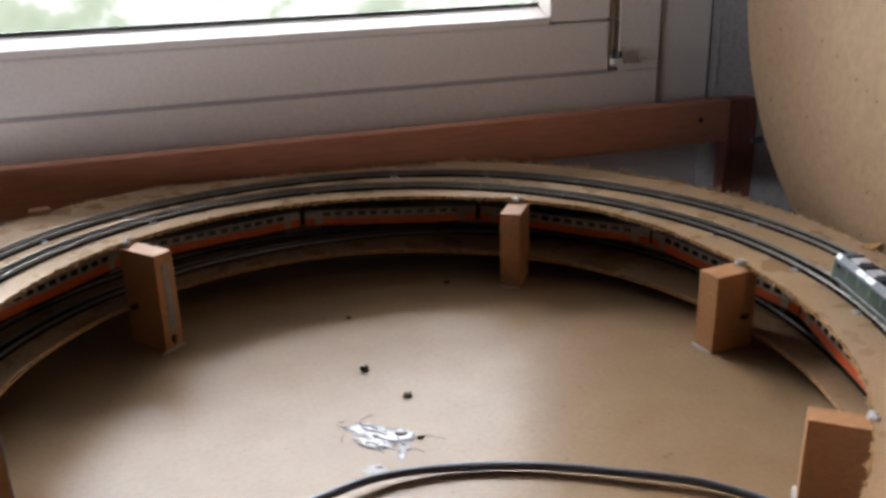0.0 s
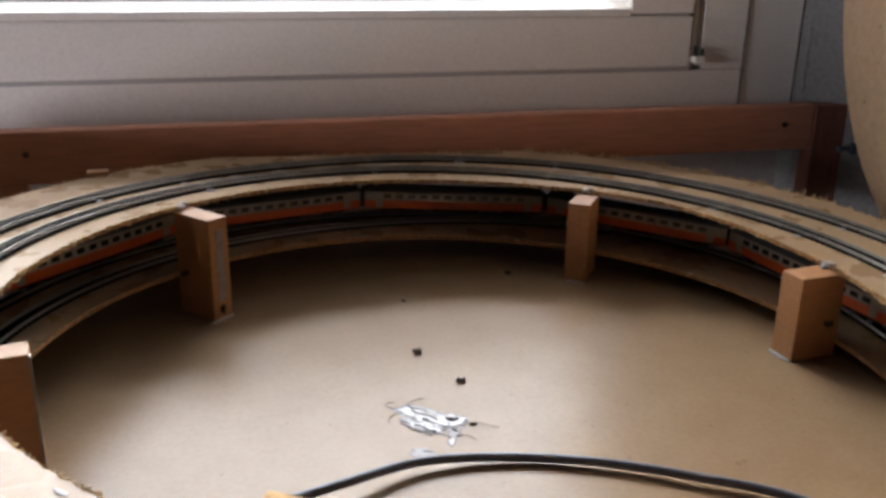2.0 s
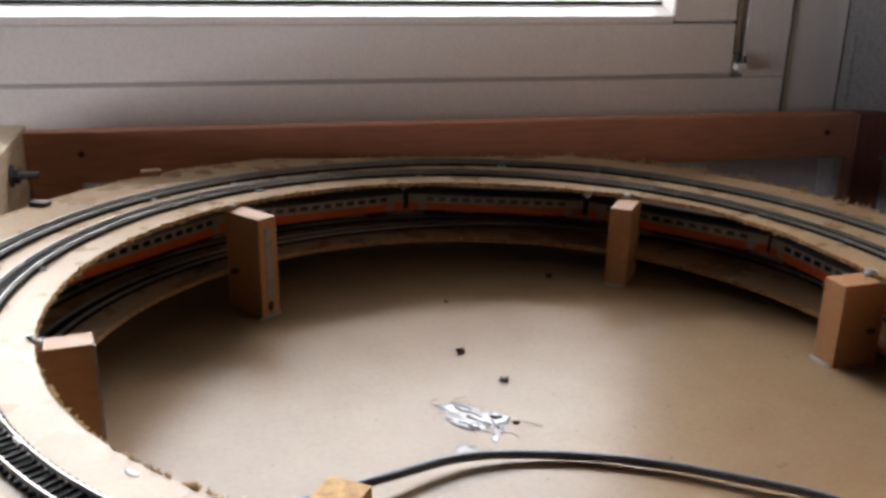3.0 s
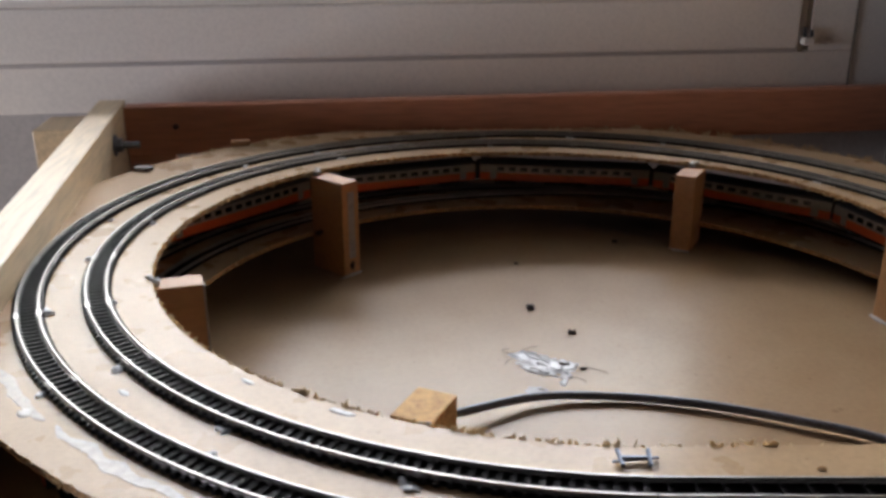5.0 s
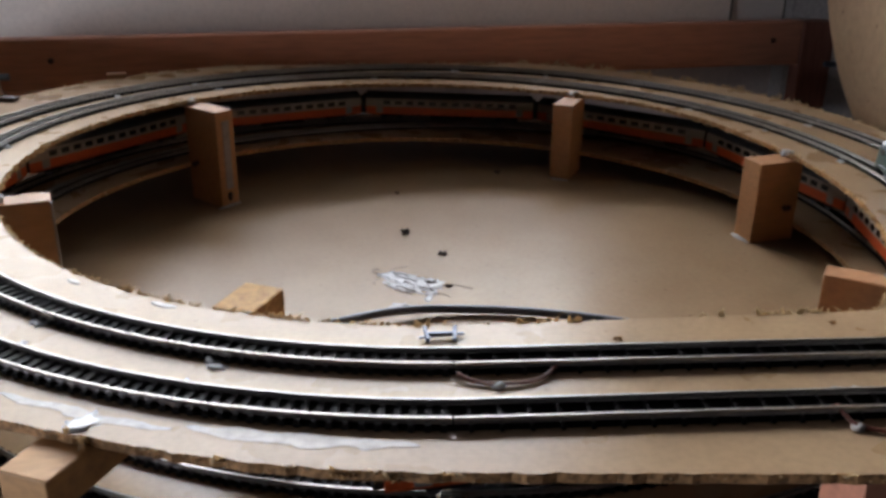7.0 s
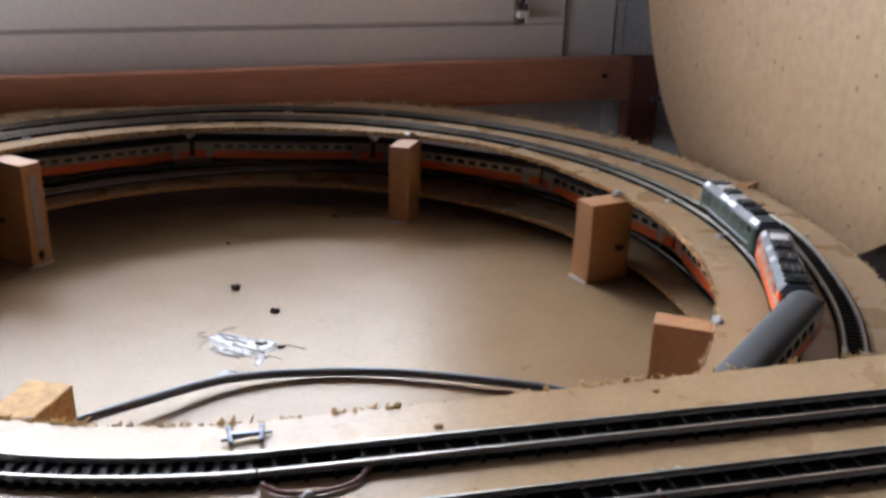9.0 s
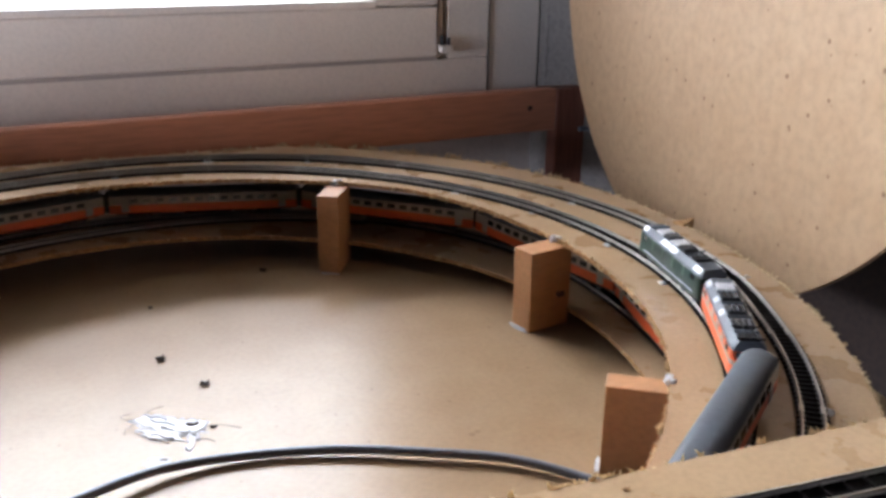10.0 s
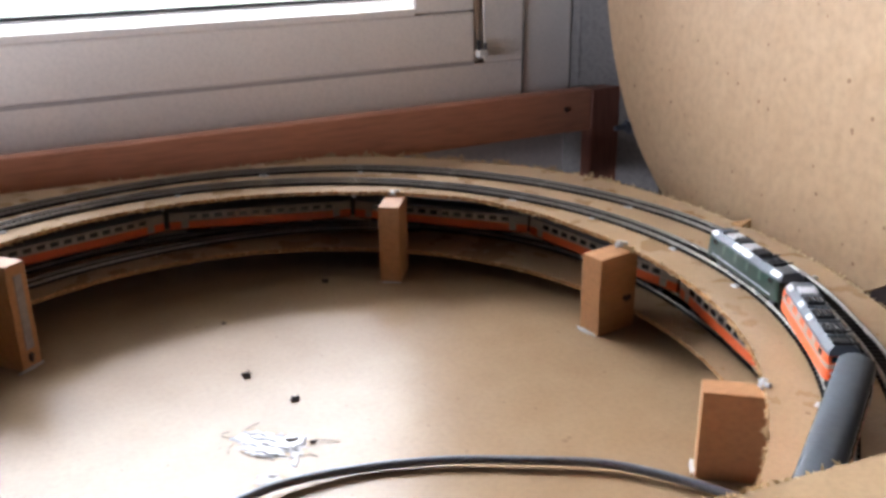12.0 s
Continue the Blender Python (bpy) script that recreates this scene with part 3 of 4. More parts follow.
# ---------------------------------------------------------------- tracks
RAIL_W, RAIL_H = 0.0007, 0.0020
GAUGE = 0.0099


def rail_profile():
    w, h = RAIL_W / 2, RAIL_H
    return [(-w, 0), (-w, -0.0006), (-w * 0.45, -0.0009), (-w * 0.45, -h + 0.0006), (-w * 1.7, -h), (w * 1.7, -h),
            (w * 0.45, -h + 0.0006), (w * 0.45, -0.0009), (w, -0.0006), (w, 0)]


def bed_profile():
    """The low bed between the sleepers, with a web that ties them together under each rail."""
    g, lo, up = GAUGE / 2, -0.0029, -0.0021
    return [(-0.0066, -0.0037), (-0.0064, lo), (-g - 0.0006, lo), (-g - 0.0006, up), (-g + 0.0006, up), (-g + 0.0006, lo),
            (g - 0.0006, lo), (g - 0.0006, up), (g + 0.0006, up), (g + 0.0006, lo), (0.0064, lo), (0.0066, -0.0037)]


def sweep_profile(profile, frames):
    """frames: (origin, side vector); the profile lies in side and z."""
    bm = bmesh.new()
    rings = [[bm.verts.new(o + s * x + Vector((0, 0, z))) for x, z in profile] for o, s in frames]
    k = len(profile)
    for a, b in zip(rings, rings[1:]):
        for j in range(k):
            bm.faces.new((a[j], a[(j + 1) % k], b[(j + 1) % k], b[j]))
    bm.faces.new(rings[0]), bm.faces.new(rings[-1])
    return bm


def sleeper_mesh(length=0.0148, width=0.0020, h=0.0017):
    bm = bmesh.new()
    add_box(bm, (-length / 2, -width / 2, -RAIL_H - h), (length / 2, width / 2, -RAIL_H + 0.0001))
    for s in (-1, 1):
        for o in (-1, 1):
            x = s * GAUGE / 2 + o * 0.0011
            add_box(bm, (x - 0.0004, -width * 0.35, -RAIL_H), (x + 0.0004, width * 0.35, -RAIL_H + 0.0007))
    me = mesh_of("sleeper", bm, SLEEPER)
    me.materials.append(CHAIR)
    for i, p in enumerate(me.polygons):
        p.material_index = 0 if i < 6 else 1
    return me


SLEEPER_MESH = sleeper_mesh()
SLIM_SLEEPER = sleeper_mesh(0.0155, 0.0012)
SECTION = 15.0


def curved_section(path, start, count):
    """One curved piece of track from the angle start on, along a path of radii, with its rise."""
    t = thing("track_section", "curved track piece with nickel rails on black sleepers", "railway track", "curved track pieces on the deck")
    turn = pose(0, 0, 0, 0, 0, -start)
    t.matrix_basis = pose(0, 0, rail_z(start), 0, 0, start)

    def local(off, a):
        return turn @ on_ring(path(a) + off, a, rail_z(a) - rail_z(start))

    def side(a):
        d = on_ring(path(a + 0.3), a + 0.3) - on_ring(path(a - 0.3), a - 0.3)
        return turn @ Vector((d.y, -d.x, 0)).normalized()

    def fr(off):
        return [(local(off, a), side(a)) for a in [start + SECTION * i / 12 + (0.03 if i == 0 else -0.03 if i == 12 else 0) for i in range(13)]]
    for s in (-1, 1):
        rail = part("rail", sweep_profile(rail_profile(), fr(s * GAUGE / 2)), RAIL, t, "nickel rail")
        bm = bmesh.new()
        p = local(s * GAUGE / 2, start)
        add_box(bm, (p.x - 0.0011, -0.0036, -RAIL_H - 0.0002), (p.x - 0.0003, 0.0036, -0.0008))
        add_box(bm, (p.x + 0.0003, -0.0036, -RAIL_H - 0.0002), (p.x + 0.0011, 0.0036, -0.0008))
        part("rail_joiner", bm, JOINER, rail, "bright metal rail joiner")
    part("track_bed", sweep_profile(bed_profile(), fr(0)), BED, t)
    for i in range(count):
        a = start + SECTION * (i + 0.5) / count
        d = side(a)
        s = new("sleeper", SLEEPER_MESH)
        s.parent = t
        s.matrix_local = Matrix.Translation(local(0, a)) @ pose(0, 0, 0, 0, 0, math.degrees(math.atan2(d.y, d.x)))
    return t


def lay_sections(path, count):
    for i in range(24):
        curved_section(path, -103.0 + SECTION * i, count)


lay_sections(inner_radius, 16)
lay_sections(outer_radius, 18)


def straight_track(r, length, pitch):
    t = thing("straight_track", "straight track with nickel rails on wide-spaced black sleepers", "railway track", "straight tracks on the deck")
    o = on_ring(r, JOIN + 0.1, rail_z(JOIN))
    m = Matrix.Translation(o) @ pose(0, 0, 0, 0, 0, HEAD - 90)
    t.matrix_world = m
    for s in (-1, 1):
        part("rail", sweep_profile(rail_profile(), [(Vector((s * GAUGE / 2, y, 0)), Vector((1, 0, 0))) for y in (-0.0004, length)]), RAIL, t)
    part("track_bed", sweep_profile(bed_profile(), [(Vector((0, y, 0)), Vector((1, 0, 0))) for y in (-0.0012, length)]), BED, t)
    for i in range(int(length / pitch)):
        s = new("sleeper", SLIM_SLEEPER)
        s.parent = t
        s.matrix_local = pose(0, pitch * (i + 0.5), 0)


straight_track(R_IN, 0.66, 0.0088)
straight_track(R_OUT, 0.66, 0.0088)


def ease(x):
    x = max(0.0, min(1.0, x))
    return x * x * (3 - 2 * x)


def lower_main(deg):
    """Radius of the lower main track: it swings outwards behind the turnout."""
    return 0.287 + (R_OUT - 0.287) * ease((deg + 18) / 62)


def lower_branch(deg):
    return R_IN + (R_OUT - R_IN) * (1 - ease((deg - 35) / 75))


def on_lower(path, deg):
    return on_ring(path(deg), deg, rail_z(deg - 360))


def lower_track(path, start, label):
    t = thing("lower_track", label, "railway track", "tracks on the lower deck")
    n = int((256 - start) / 2)
    angles = [start + (256 - start) * i / n for i in range(n + 1)]
    def fr(off):
        out = []
        for a in angles:
            side = (on_lower(path, a + 0.2) - on_lower(path, a - 0.2)).cross(Vector((0, 0, 1))).normalized()
            out.append((on_lower(path, a) + side * off, side))
        return out
    for s in (-1, 1):
        part("rail", sweep_profile(rail_profile(), fr(s * GAUGE / 2)), RAIL, t)
    part("track_bed", sweep_profile(bed_profile(), fr(0)), BED, t)
    a = start
    while a < 256:
        y = (on_lower(path, a + 0.2) - on_lower(path, a - 0.2)).normalized()
        sl = new("sleeper", SLEEPER_MESH)
        sl.parent = t
        sl.matrix_local = Matrix.Translation(on_lower(path, a)) @ pose(0, 0, 0, 0, 0, math.degrees(math.atan2(y.y, y.x)) - 90)
        a += math.degrees(0.0047 / path(a))


lower_track(lower_main, -56.0, "curved main track with black sleepers on the lower deck")
lower_track(lower_branch, 52.0, "inner branch track with black sleepers on the lower deck")

# ---------------------------------------------------------------- train
def loft_body(length, profile, nose=0.0, nose_top=0.0, steps=6):
    """A body along y from a closed cross-section (x, z); nose rounds and slopes its ends."""
    bm = bmesh.new()
    ys = [-length / 2 + nose * (1 - math.cos(math.pi / 2 * i / steps)) for i in range(steps + 1)] if nose else [-length / 2]
    stations = []
    zt = max(z for _, z in profile)
    zb = min(z for _, z in profile)
    for i, y in enumerate(ys):
        k = math.sin(math.pi / 2 * i / steps) if nose else 1.0
        stations.append((y, 0.80 + 0.20 * k if nose else 1.0, k))
    stations += [(-y, s, k) for y, s, k in reversed(stations)]
    rings = []
    for y, s, k in stations:
        ring = []
        for x, z in profile:
            up = (z - zb) / (zt - zb)
            shift = nose_top * (1 - k) * up * (1 if y < 0 else -1)
            ring.append(bm.verts.new((x * s, y + shift, z)))
        rings.append(ring)
    n = len(profile)
    for a, b in zip(rings, rings[1:]):
        for j in range(n):
            bm.faces.new((a[j], a[(j + 1) % n], b[(j + 1) % n], b[j]))
    bm.faces.new(rings[0]), bm.faces.new(rings[-1][::-1])
    return bm


COACH_L, COACH_W = 0.1585, 0.0182


def bogie(parent, y):
    b = part("bogie", box((-0.0066, y - 0.0105, 0.0022), (0.0066, y + 0.0105, 0.0058), 0.0006), UNDER, parent)
    for dy in (-0.0075, 0.0075):
        for s in (-1, 1):
            part("wheel", tube([(s * 0.0043, y + dy, 0.0028), (s * 0.0058, y + dy, 0.0028)], 0.0028, 12), STEEL, b)


def build_coach():
    c = thing("passenger_coach", "model passenger coach in orange and ivory with a grey roof", "model train", "coaches of the train")
    w = COACH_W / 2
    part("lower_body", loft_body(COACH_L, [(-w * 0.96, 0.0055), (-w, 0.007), (-w, 0.0128), (w, 0.0128), (w, 0.007), (w * 0.96, 0.0055)]), ORANGE, c, "orange lower side")
    part("upper_body", loft_body(COACH_L, [(-w, 0.01282), (-w * 0.99, 0.0175), (-w * 0.93, 0.0206), (w * 0.93, 0.0206), (w * 0.99, 0.0175), (w, 0.01282)]), IVORY, c, "ivory window band")
    arc = [(w * 0.955 * math.cos(a), 0.0206 + 0.0050 * math.sin(a)) for a in [math.pi * i / 14 for i in range(15)]]
    part("roof", loft_body(COACH_L * 0.998, arc, 0.002), ROOF, c, "grey rounded roof", True)
    part("underframe", box((-0.0075, -COACH_L * 0.47, 0.0042), (0.0075, COACH_L * 0.47, 0.0056)), UNDER, c)
    part("equipment_box", box((-0.0078, -0.022, 0.0022), (0.0078, 0.018, 0.0043), 0.0004), UNDER, c)
    pane = mesh_of("window_pane", box((-0.0002, -0.0033, -0.0019), (0.0002, 0.0033, 0.0019), 0.0), WINDOW)
    dmesh = mesh_of("coach_door", box((-0.00025, -0.0031, -0.0034), (0.00025, 0.0031, 0.0034)), IVORY)
    for s in (-1, 1):
        for i in range(12):
            y = -0.0595 + 0.119 * i / 11
            p = new("window_pane", pane)
            p.parent, p.matrix_local = c, pose(s * (w * 0.992 + 0.0002), y, 0.0168, 0, -s * 4, 0)
        for y in (-0.0665, 0.0665):
            d = new("coach_door", dmesh)
            d.parent, d.matrix_local = c, pose(s * (w + 0.0002), y, 0.0102)
    for y in (-0.055, 0.055):
        bogie(c, y)
    for e in (-1, 1):
        y = e * COACH_L / 2
        part("gangway", box((-0.0080, min(y, y + e * 0.0040), 0.0062), (0.0080, max(y, y + e * 0.0040), 0.0215), 0.0008), UNDER, c)
        part("coupler", box((-0.001, min(y, y + e * 0.0042), 0.0042), (0.001, max(y, y + e * 0.0042), 0.0058)), UNDER, c)
    return c


LOCO_L = 0.087


def build_loco(label, main, band):
    c = thing("electric_locomotive", label, "model train", "locomotives of the train")
    w = 0.0092
    if band:
        part("lower_body", loft_body(LOCO_L, [(-w * 0.96, 0.0052), (-w, 0.0065), (-w, 0.0120), (w, 0.0120), (w, 0.0065), (w * 0.96, 0.0052)], 0.006, 0.0, 5), main, c)
        part("stripe", loft_body(LOCO_L, [(-w * 1.004, 0.01202), (-w * 1.004, 0.0146), (w * 1.004, 0.0146), (w * 1.004, 0.01202)], 0.006, 0.0, 5), band, c, "ivory side stripe")
        part("upper_body", loft_body(LOCO_L, [(-w, 0.01462), (-w * 0.98, 0.0189), (w * 0.98, 0.0189), (w, 0.01462)], 0.006, 0.004, 5), main, c)
    else:
        part("body", loft_body(LOCO_L, [(-w * 0.96, 0.0052), (-w, 0.0065), (-w, 0.0150), (-w * 0.98, 0.0189), (w * 0.98, 0.0189), (w, 0.0150),
                                        (w, 0.0065), (w * 0.96, 0.0052)], 0.006, 0.004, 5), main, c)
        for s in (-1, 1):
            part("trim_line", box((s * w - 0.0002, -0.034, 0.0079), (s * w + 0.0002, 0.034, 0.0084)), SILVER, c)
    part("roof", loft_body(LOCO_L * 0.965, [(-w * 0.985, 0.0188), (-w * 0.93, 0.0203), (-w * 0.60, 0.0232), (w * 0.60, 0.0232), (w * 0.93, 0.0203), (w * 0.985, 0.0188)],
                           0.006, 0.003, 5), LOCO_ROOF, c, "grey loco roof with sloping shoulders")
    # hatches and plates on the roof top, plates on its shoulders, and the dark gear between them
    for y, half in ((0.0265, 0.0048),) if band else ((0.0225, 0.0048), (0.0035, 0.0050)):
        part("roof_hatch", box((-0.0048, y - half, 0.0231), (0.0048, y + half, 0.0243), 0.0005), GLINT_PANEL, c, "pale roof hatch with its glint in the colour")
    for y in (0.0125, -0.0045, -0.0215) if band else (0.0130, -0.0075):
        gear = part("roof_gear", box((-0.0050, y - 0.0045, 0.0231), (0.0050, y + 0.0045, 0.0250), 0.0006), UNDER, c, "dark roof gear")
        for x in (-0.003, 0.0, 0.003):
            part("fin", box((x - 0.0005, y - 0.0040, 0.0249), (x + 0.0005, y + 0.0040, 0.0257)), DARK_ROOF, gear)
    for y in (0.0185, 0.0045, -0.0125, -0.0300) if band else (-0.0145, 0.0310):
        part("cross_bar", tube([(-0.0060, y, 0.0241), (0.0060, y, 0.0241)], 0.0007, 6), LOCO_ROOF, c, "grey cross bar")
    for y, half in ((0.034, 0.0035), (0.012, 0.0030), (-0.004, 0.0030)) if band else ((0.0365, 0.0026), (0.0085, 0.0046), (-0.0025, 0.0046), (-0.0345, 0.0040)):
        for s in (-1, 1):
            part("shoulder_panel", box((-0.0017, -half, 0), (0.0017, half, 0.0004), 0.0001, pose(s * 0.00704, y, 0.02175, 0, s * 43.7, 0)), GLINT_PANEL, c, "roof plate with its glint in the pale colour")
    y = -0.035 if band else -0.024
    pan = part("pantograph", box((-0.0045, y - 0.0035, 0.0231), (0.0045, y + 0.0035, 0.0243)), UNDER, c, "folded black pantograph")
    bm = bmesh.new()
    for s in (-1, 1):
        add_tube(bm, [(s * 0.0035, y - 0.006, 0.0252), (s * 0.0015, y + 0.007, 0.0260)], 0.0004, 5)
    for q in (-0.006, 0.0075):
        add_tube(bm, [(-0.0068, y + q, 0.0256), (0.0068, y + q, 0.0256)], 0.0005, 5)
    part("pantograph_arm", bm, UNDER, pan)
    grill = mesh_of("side_grille", box((-0.0002, -0.0030, -0.0016), (0.0002, 0.0030, 0.0016)) if band else box((-0.0002, -0.0014, -0.0042), (0.0002, 0.0014, 0.0014)), IVORY if band else PALE_GREEN)
    wnd = mesh_of("cab_window", box((-0.0002, -0.0024, -0.0015), (0.0002, 0.0024, 0.0015)), WINDOW)
    for s in (-1, 1):
        for y in (-0.021, -0.007, 0.007, 0.021):
            g = new("side_grille", grill)
            g.parent, g.matrix_local = c, pose(s * (w * 0.99 + 0.0001), y, 0.0168, 0, -s * 2.5, 0)
        for y in (-0.0325, 0.0325):
            g = new("cab_window", wnd)
            g.parent, g.matrix_local = c, pose(s * (w * 0.99 + 0.0001), y, 0.0168, 0, -s * 2.5, 0)
    for e in (-1, 1):
        y = e * (LOCO_L / 2 - 0.0012)
        fw = part("front_window", box((-0.0064, y - 0.0004, 0.0152), (0.0064, y + 0.0004, 0.0185), 0.0003, pose(0, 0, 0)), WINDOW, c)
        for x in (-0.0055, 0.0055):
            part("headlight", tube([(x, y - 0.0008, 0.0098), (x, y + e * 0.0014, 0.0098)], 0.0012, 10), SILVER, c, "round headlight")
            part("buffer", tube([(x, y, 0.0063), (x, y + e * 0.0030, 0.0063)], 0.0013, 10), UNDER, c)
        part("skirt", box((-0.0085, y - 0.004, 0.0025), (0.0085, y + 0.0006, 0.0053), 0.0005), UNDER, c)
    part("underframe", box((-0.0072, -0.012, 0.0024), (0.0072, 0.012, 0.0053), 0.0004), UNDER, c)
    for y in (-0.024, 0.024):
        bogie(c, y)
    return c


def track_pose(r, deg, length, turn=0):
    """The pose of a vehicle of that length whose middle is over the track at deg."""
    chord = r - (0.35 * length) ** 2 / (2 * r)
    a = deg - 360 * turn
    return pose(*on_ring(chord, deg), 0, 0, deg) @ pose(0, 0, rail_z(a), math.degrees(RISE / r), 0, 0)


def build_train():
    green = build_loco("dark green model electric locomotive with a grey roof", GREEN, None)
    green.matrix_basis = track_pose(R_IN, -14.3, LOCO_L)
    orange = build_loco("orange and ivory model electric locomotive with dark roof gear", ORANGE, IVORY)
    orange.matrix_basis = track_pose(R_IN, -32.6, LOCO_L)
    coach = build_coach()
    # the rest of the train on the lower main track, coupled one behind the other
    pitch = 0.1668
    for way, first, count in ((1, 63.1, 5), (-1, 63.1, 4)):
        a = first
        for i in range(count):
            mid = a + way * math.degrees(pitch / 2 / lower_main(a))
            front, back = (on_lower(lower_main, mid + s * math.degrees(0.055 / lower_main(mid))) for s in (1, -1))
            d = front - back
            m = Matrix.Translation((front + back) / 2) @ pose(0, 0, 0, 0, 0, math.degrees(math.atan2(d.y, d.x)) - 90) @ pose(0, 0, 0, math.degrees(math.asin(d.z / d.length)), 0, 0)
            copy_thing(coach, m)
            a += way * math.degrees(pitch / lower_main(mid))
    copy_thing(coach, track_pose(R_IN, -91.8, COACH_L))
    coach.matrix_basis = track_pose(R_IN, -58.4, COACH_L)


build_train()

# ---------------------------------------------------------------- cable, glue and small things
def build_cable():
    ctrl = ((-0.1995, -0.1077, 0.0045), (-0.1497, -0.0864, 0.0072), (-0.1202, -0.0785, 0.0085), (-0.0903, -0.0681, 0.008), (-0.0441, -0.0526, 0.0052), (0.0028, -0.056, 0.0033), (0.0486, -0.0719, 0.0036), (0.091, -0.0963, 0.0042), (0.1307, -0.1241, 0.0042), (0.1636, -0.1697, 0.0036), (0.1798, -0.2152, 0.0027))
    t = thing("cable", "thin dark grey cable arching over the base board", "cable")
    part("sheath", tube(curve_points(ctrl, 10), 0.0026, 10), CABLE, t, "", True)


def add_patch(bm, size, height, seed, n=60, lobes=0.5):
    """A flat dried puddle with a lobed outline and a wrinkled top."""
    rings = []
    for f, h in ((1.0, 0.0), (0.93, 0.8), (0.65, 1.0), (0.32, 1.0)):
        ring = []
        for i in range(n):
            a = 2 * math.pi * i / n
            d = Vector((math.cos(a), math.sin(a), 0))
            r = 1 + lobes * (noise.noise(d * 2.1 + Vector((seed, 0, 0))) + noise.noise(d * 5 + Vector((0, seed, 0))))
            x, y = d.x * r * f * size[0], d.y * r * f * size[1]
            ring.append(bm.verts.new((x, y, height * h * (1 + 0.7 * noise.noise(Vector((x * 260, y * 260, seed)))))))
        rings.append(ring)
    for p, q in zip(rings, rings[1:]):
        for i in range(n):
            j = (i + 1) % n
            bm.faces.new((p[i], p[j], q[j], q[i]))
    bm.faces.new(rings[-1])


def glue_patch():
    g = thing("glue_spill", "dried milky glue spill with a dark hole on the base", "glue")
    ax, ay = Vector((0.87, -0.45, 0)).normalized(), Vector((0.45, 0.87, 0)).normalized()
    o = Vector((-0.025, 0.0, 0))

    def flat(name, mat_, label, u, v, sx, sy, h, seed, turn=-27.0, lobes=0.45):
        bm = bmesh.new()
        add_patch(bm, (sx, sy), h, seed, 60, lobes)
        bmesh.ops.transform(bm, matrix=Matrix.Translation(o + ax * u + ay * v) @ pose(0, 0, 0, 0, 0, turn), verts=bm.verts)
        part(name, bm, mat_, g, label, True)

    def line(name, mat_, label, pts_, r, sides=5):
        bm = bmesh.new()
        add_tube(bm, curve_points([o + ax * u + ay * v + Vector((0, 0, z)) for u, v, z in pts_], 5), r, sides)
        part(name, bm, mat_, g, label, True)

    # thin greyish film all round, and a separate small puddle
    flat("glue_film", GLUE_FILM, "greyish translucent film", -0.001, -0.006, 0.0215, 0.0105, 0.00025, 21, -33, 0.4)
    flat("glue_film", GLUE_FILM, "greyish translucent film", 0.003, -0.0405, 0.0075, 0.0052, 0.0003, 30, -20, 0.3)
    flat("glue_film", GLUE_FILM, "greyish translucent film", 0.0150, -0.0150, 0.0034, 0.0080, 0.0004, 24, -20)
    flat("stain", DARK, "brown stain in the film", 0.0050, -0.0380, 0.0022, 0.0012, 0.0005, 5)
    # milky white body in lobes
    for u, v, sx, sy, h, seed, turn in ((-0.0120, 0.0020, 0.0130, 0.0068, 0.0006, 11, -30), (0.0010, -0.0055, 0.0140, 0.0085, 0.0008, 3, -36),
                                        (0.0110, -0.0030, 0.0078, 0.0078, 0.0007, 5, -20), (-0.0040, -0.0135, 0.0140, 0.0050, 0.0006, 8, -42),
                                        (0.0155, -0.0250, 0.0020, 0.0042, 0.0006, 15, -15)):
        flat("glue_flake", GLUE, "", u, v, sx, sy, h, seed, turn, 0.32)
    flat("hole", DARK, "dark hole in the glue", 0.0105, -0.0015, 0.0038, 0.0022, 0.0016, 2, -15, 0.2)
    flat("hole", GLUE_FILM, "small dent in the glue", -0.0040, -0.0055, 0.0020, 0.0012, 0.0014, 6, -40, 0.3)
    for k, (u, v, l, d) in enumerate(((-0.012, 0.005, 0.014, -0.25), (-0.006, -0.001, 0.018, -0.35), (0.002, -0.009, 0.016, -0.30), (-0.002, -0.0155, 0.014, -0.35), (0.0125, -0.010, 0.007, -1.2))):
        line("glue_ridge", GLUE, "shiny white ridge", [(u + q * l, v + q * l * d + 0.0008 * math.sin(9 * q + k), 0.0009) for q in (-0.5, -0.2, 0.1, 0.5)], 0.0005, 6)
    # loose fibres caught in the glue
    for pts_ in (((-0.023, 0.002, 0.0006), (-0.029, 0.001, 0.0012), (-0.032, 0.005, 0.0010), (-0.028, 0.009, 0.0004)),
                 ((-0.020, 0.007, 0.0006), (-0.017, 0.013, 0.0012), (-0.012, 0.019, 0.0003)), ((-0.022, -0.003, 0.0005), (-0.025, -0.009, 0.0006), (-0.024, -0.014, 0.0003)),
                 ((0.019, -0.004, 0.0006), (0.027, -0.003, 0.0016), (0.039, -0.0035, 0.0003)), ((0.017, -0.018, 0.0005), (0.023, -0.017, 0.0008), (0.028, -0.019, 0.0003)),
                 ((-0.018, -0.0125, 0.0005), (-0.008, -0.0185, 0.0005), (0.004, -0.0225, 0.0005))):
        line("strand", STRAND, "fine brownish strand", pts_, 0.00022, 4)
    flat("knot", DARK, "dark knot of fibre", 0.0235, -0.0035, 0.0020, 0.0010, 0.0013, 9, 10, 0.5)


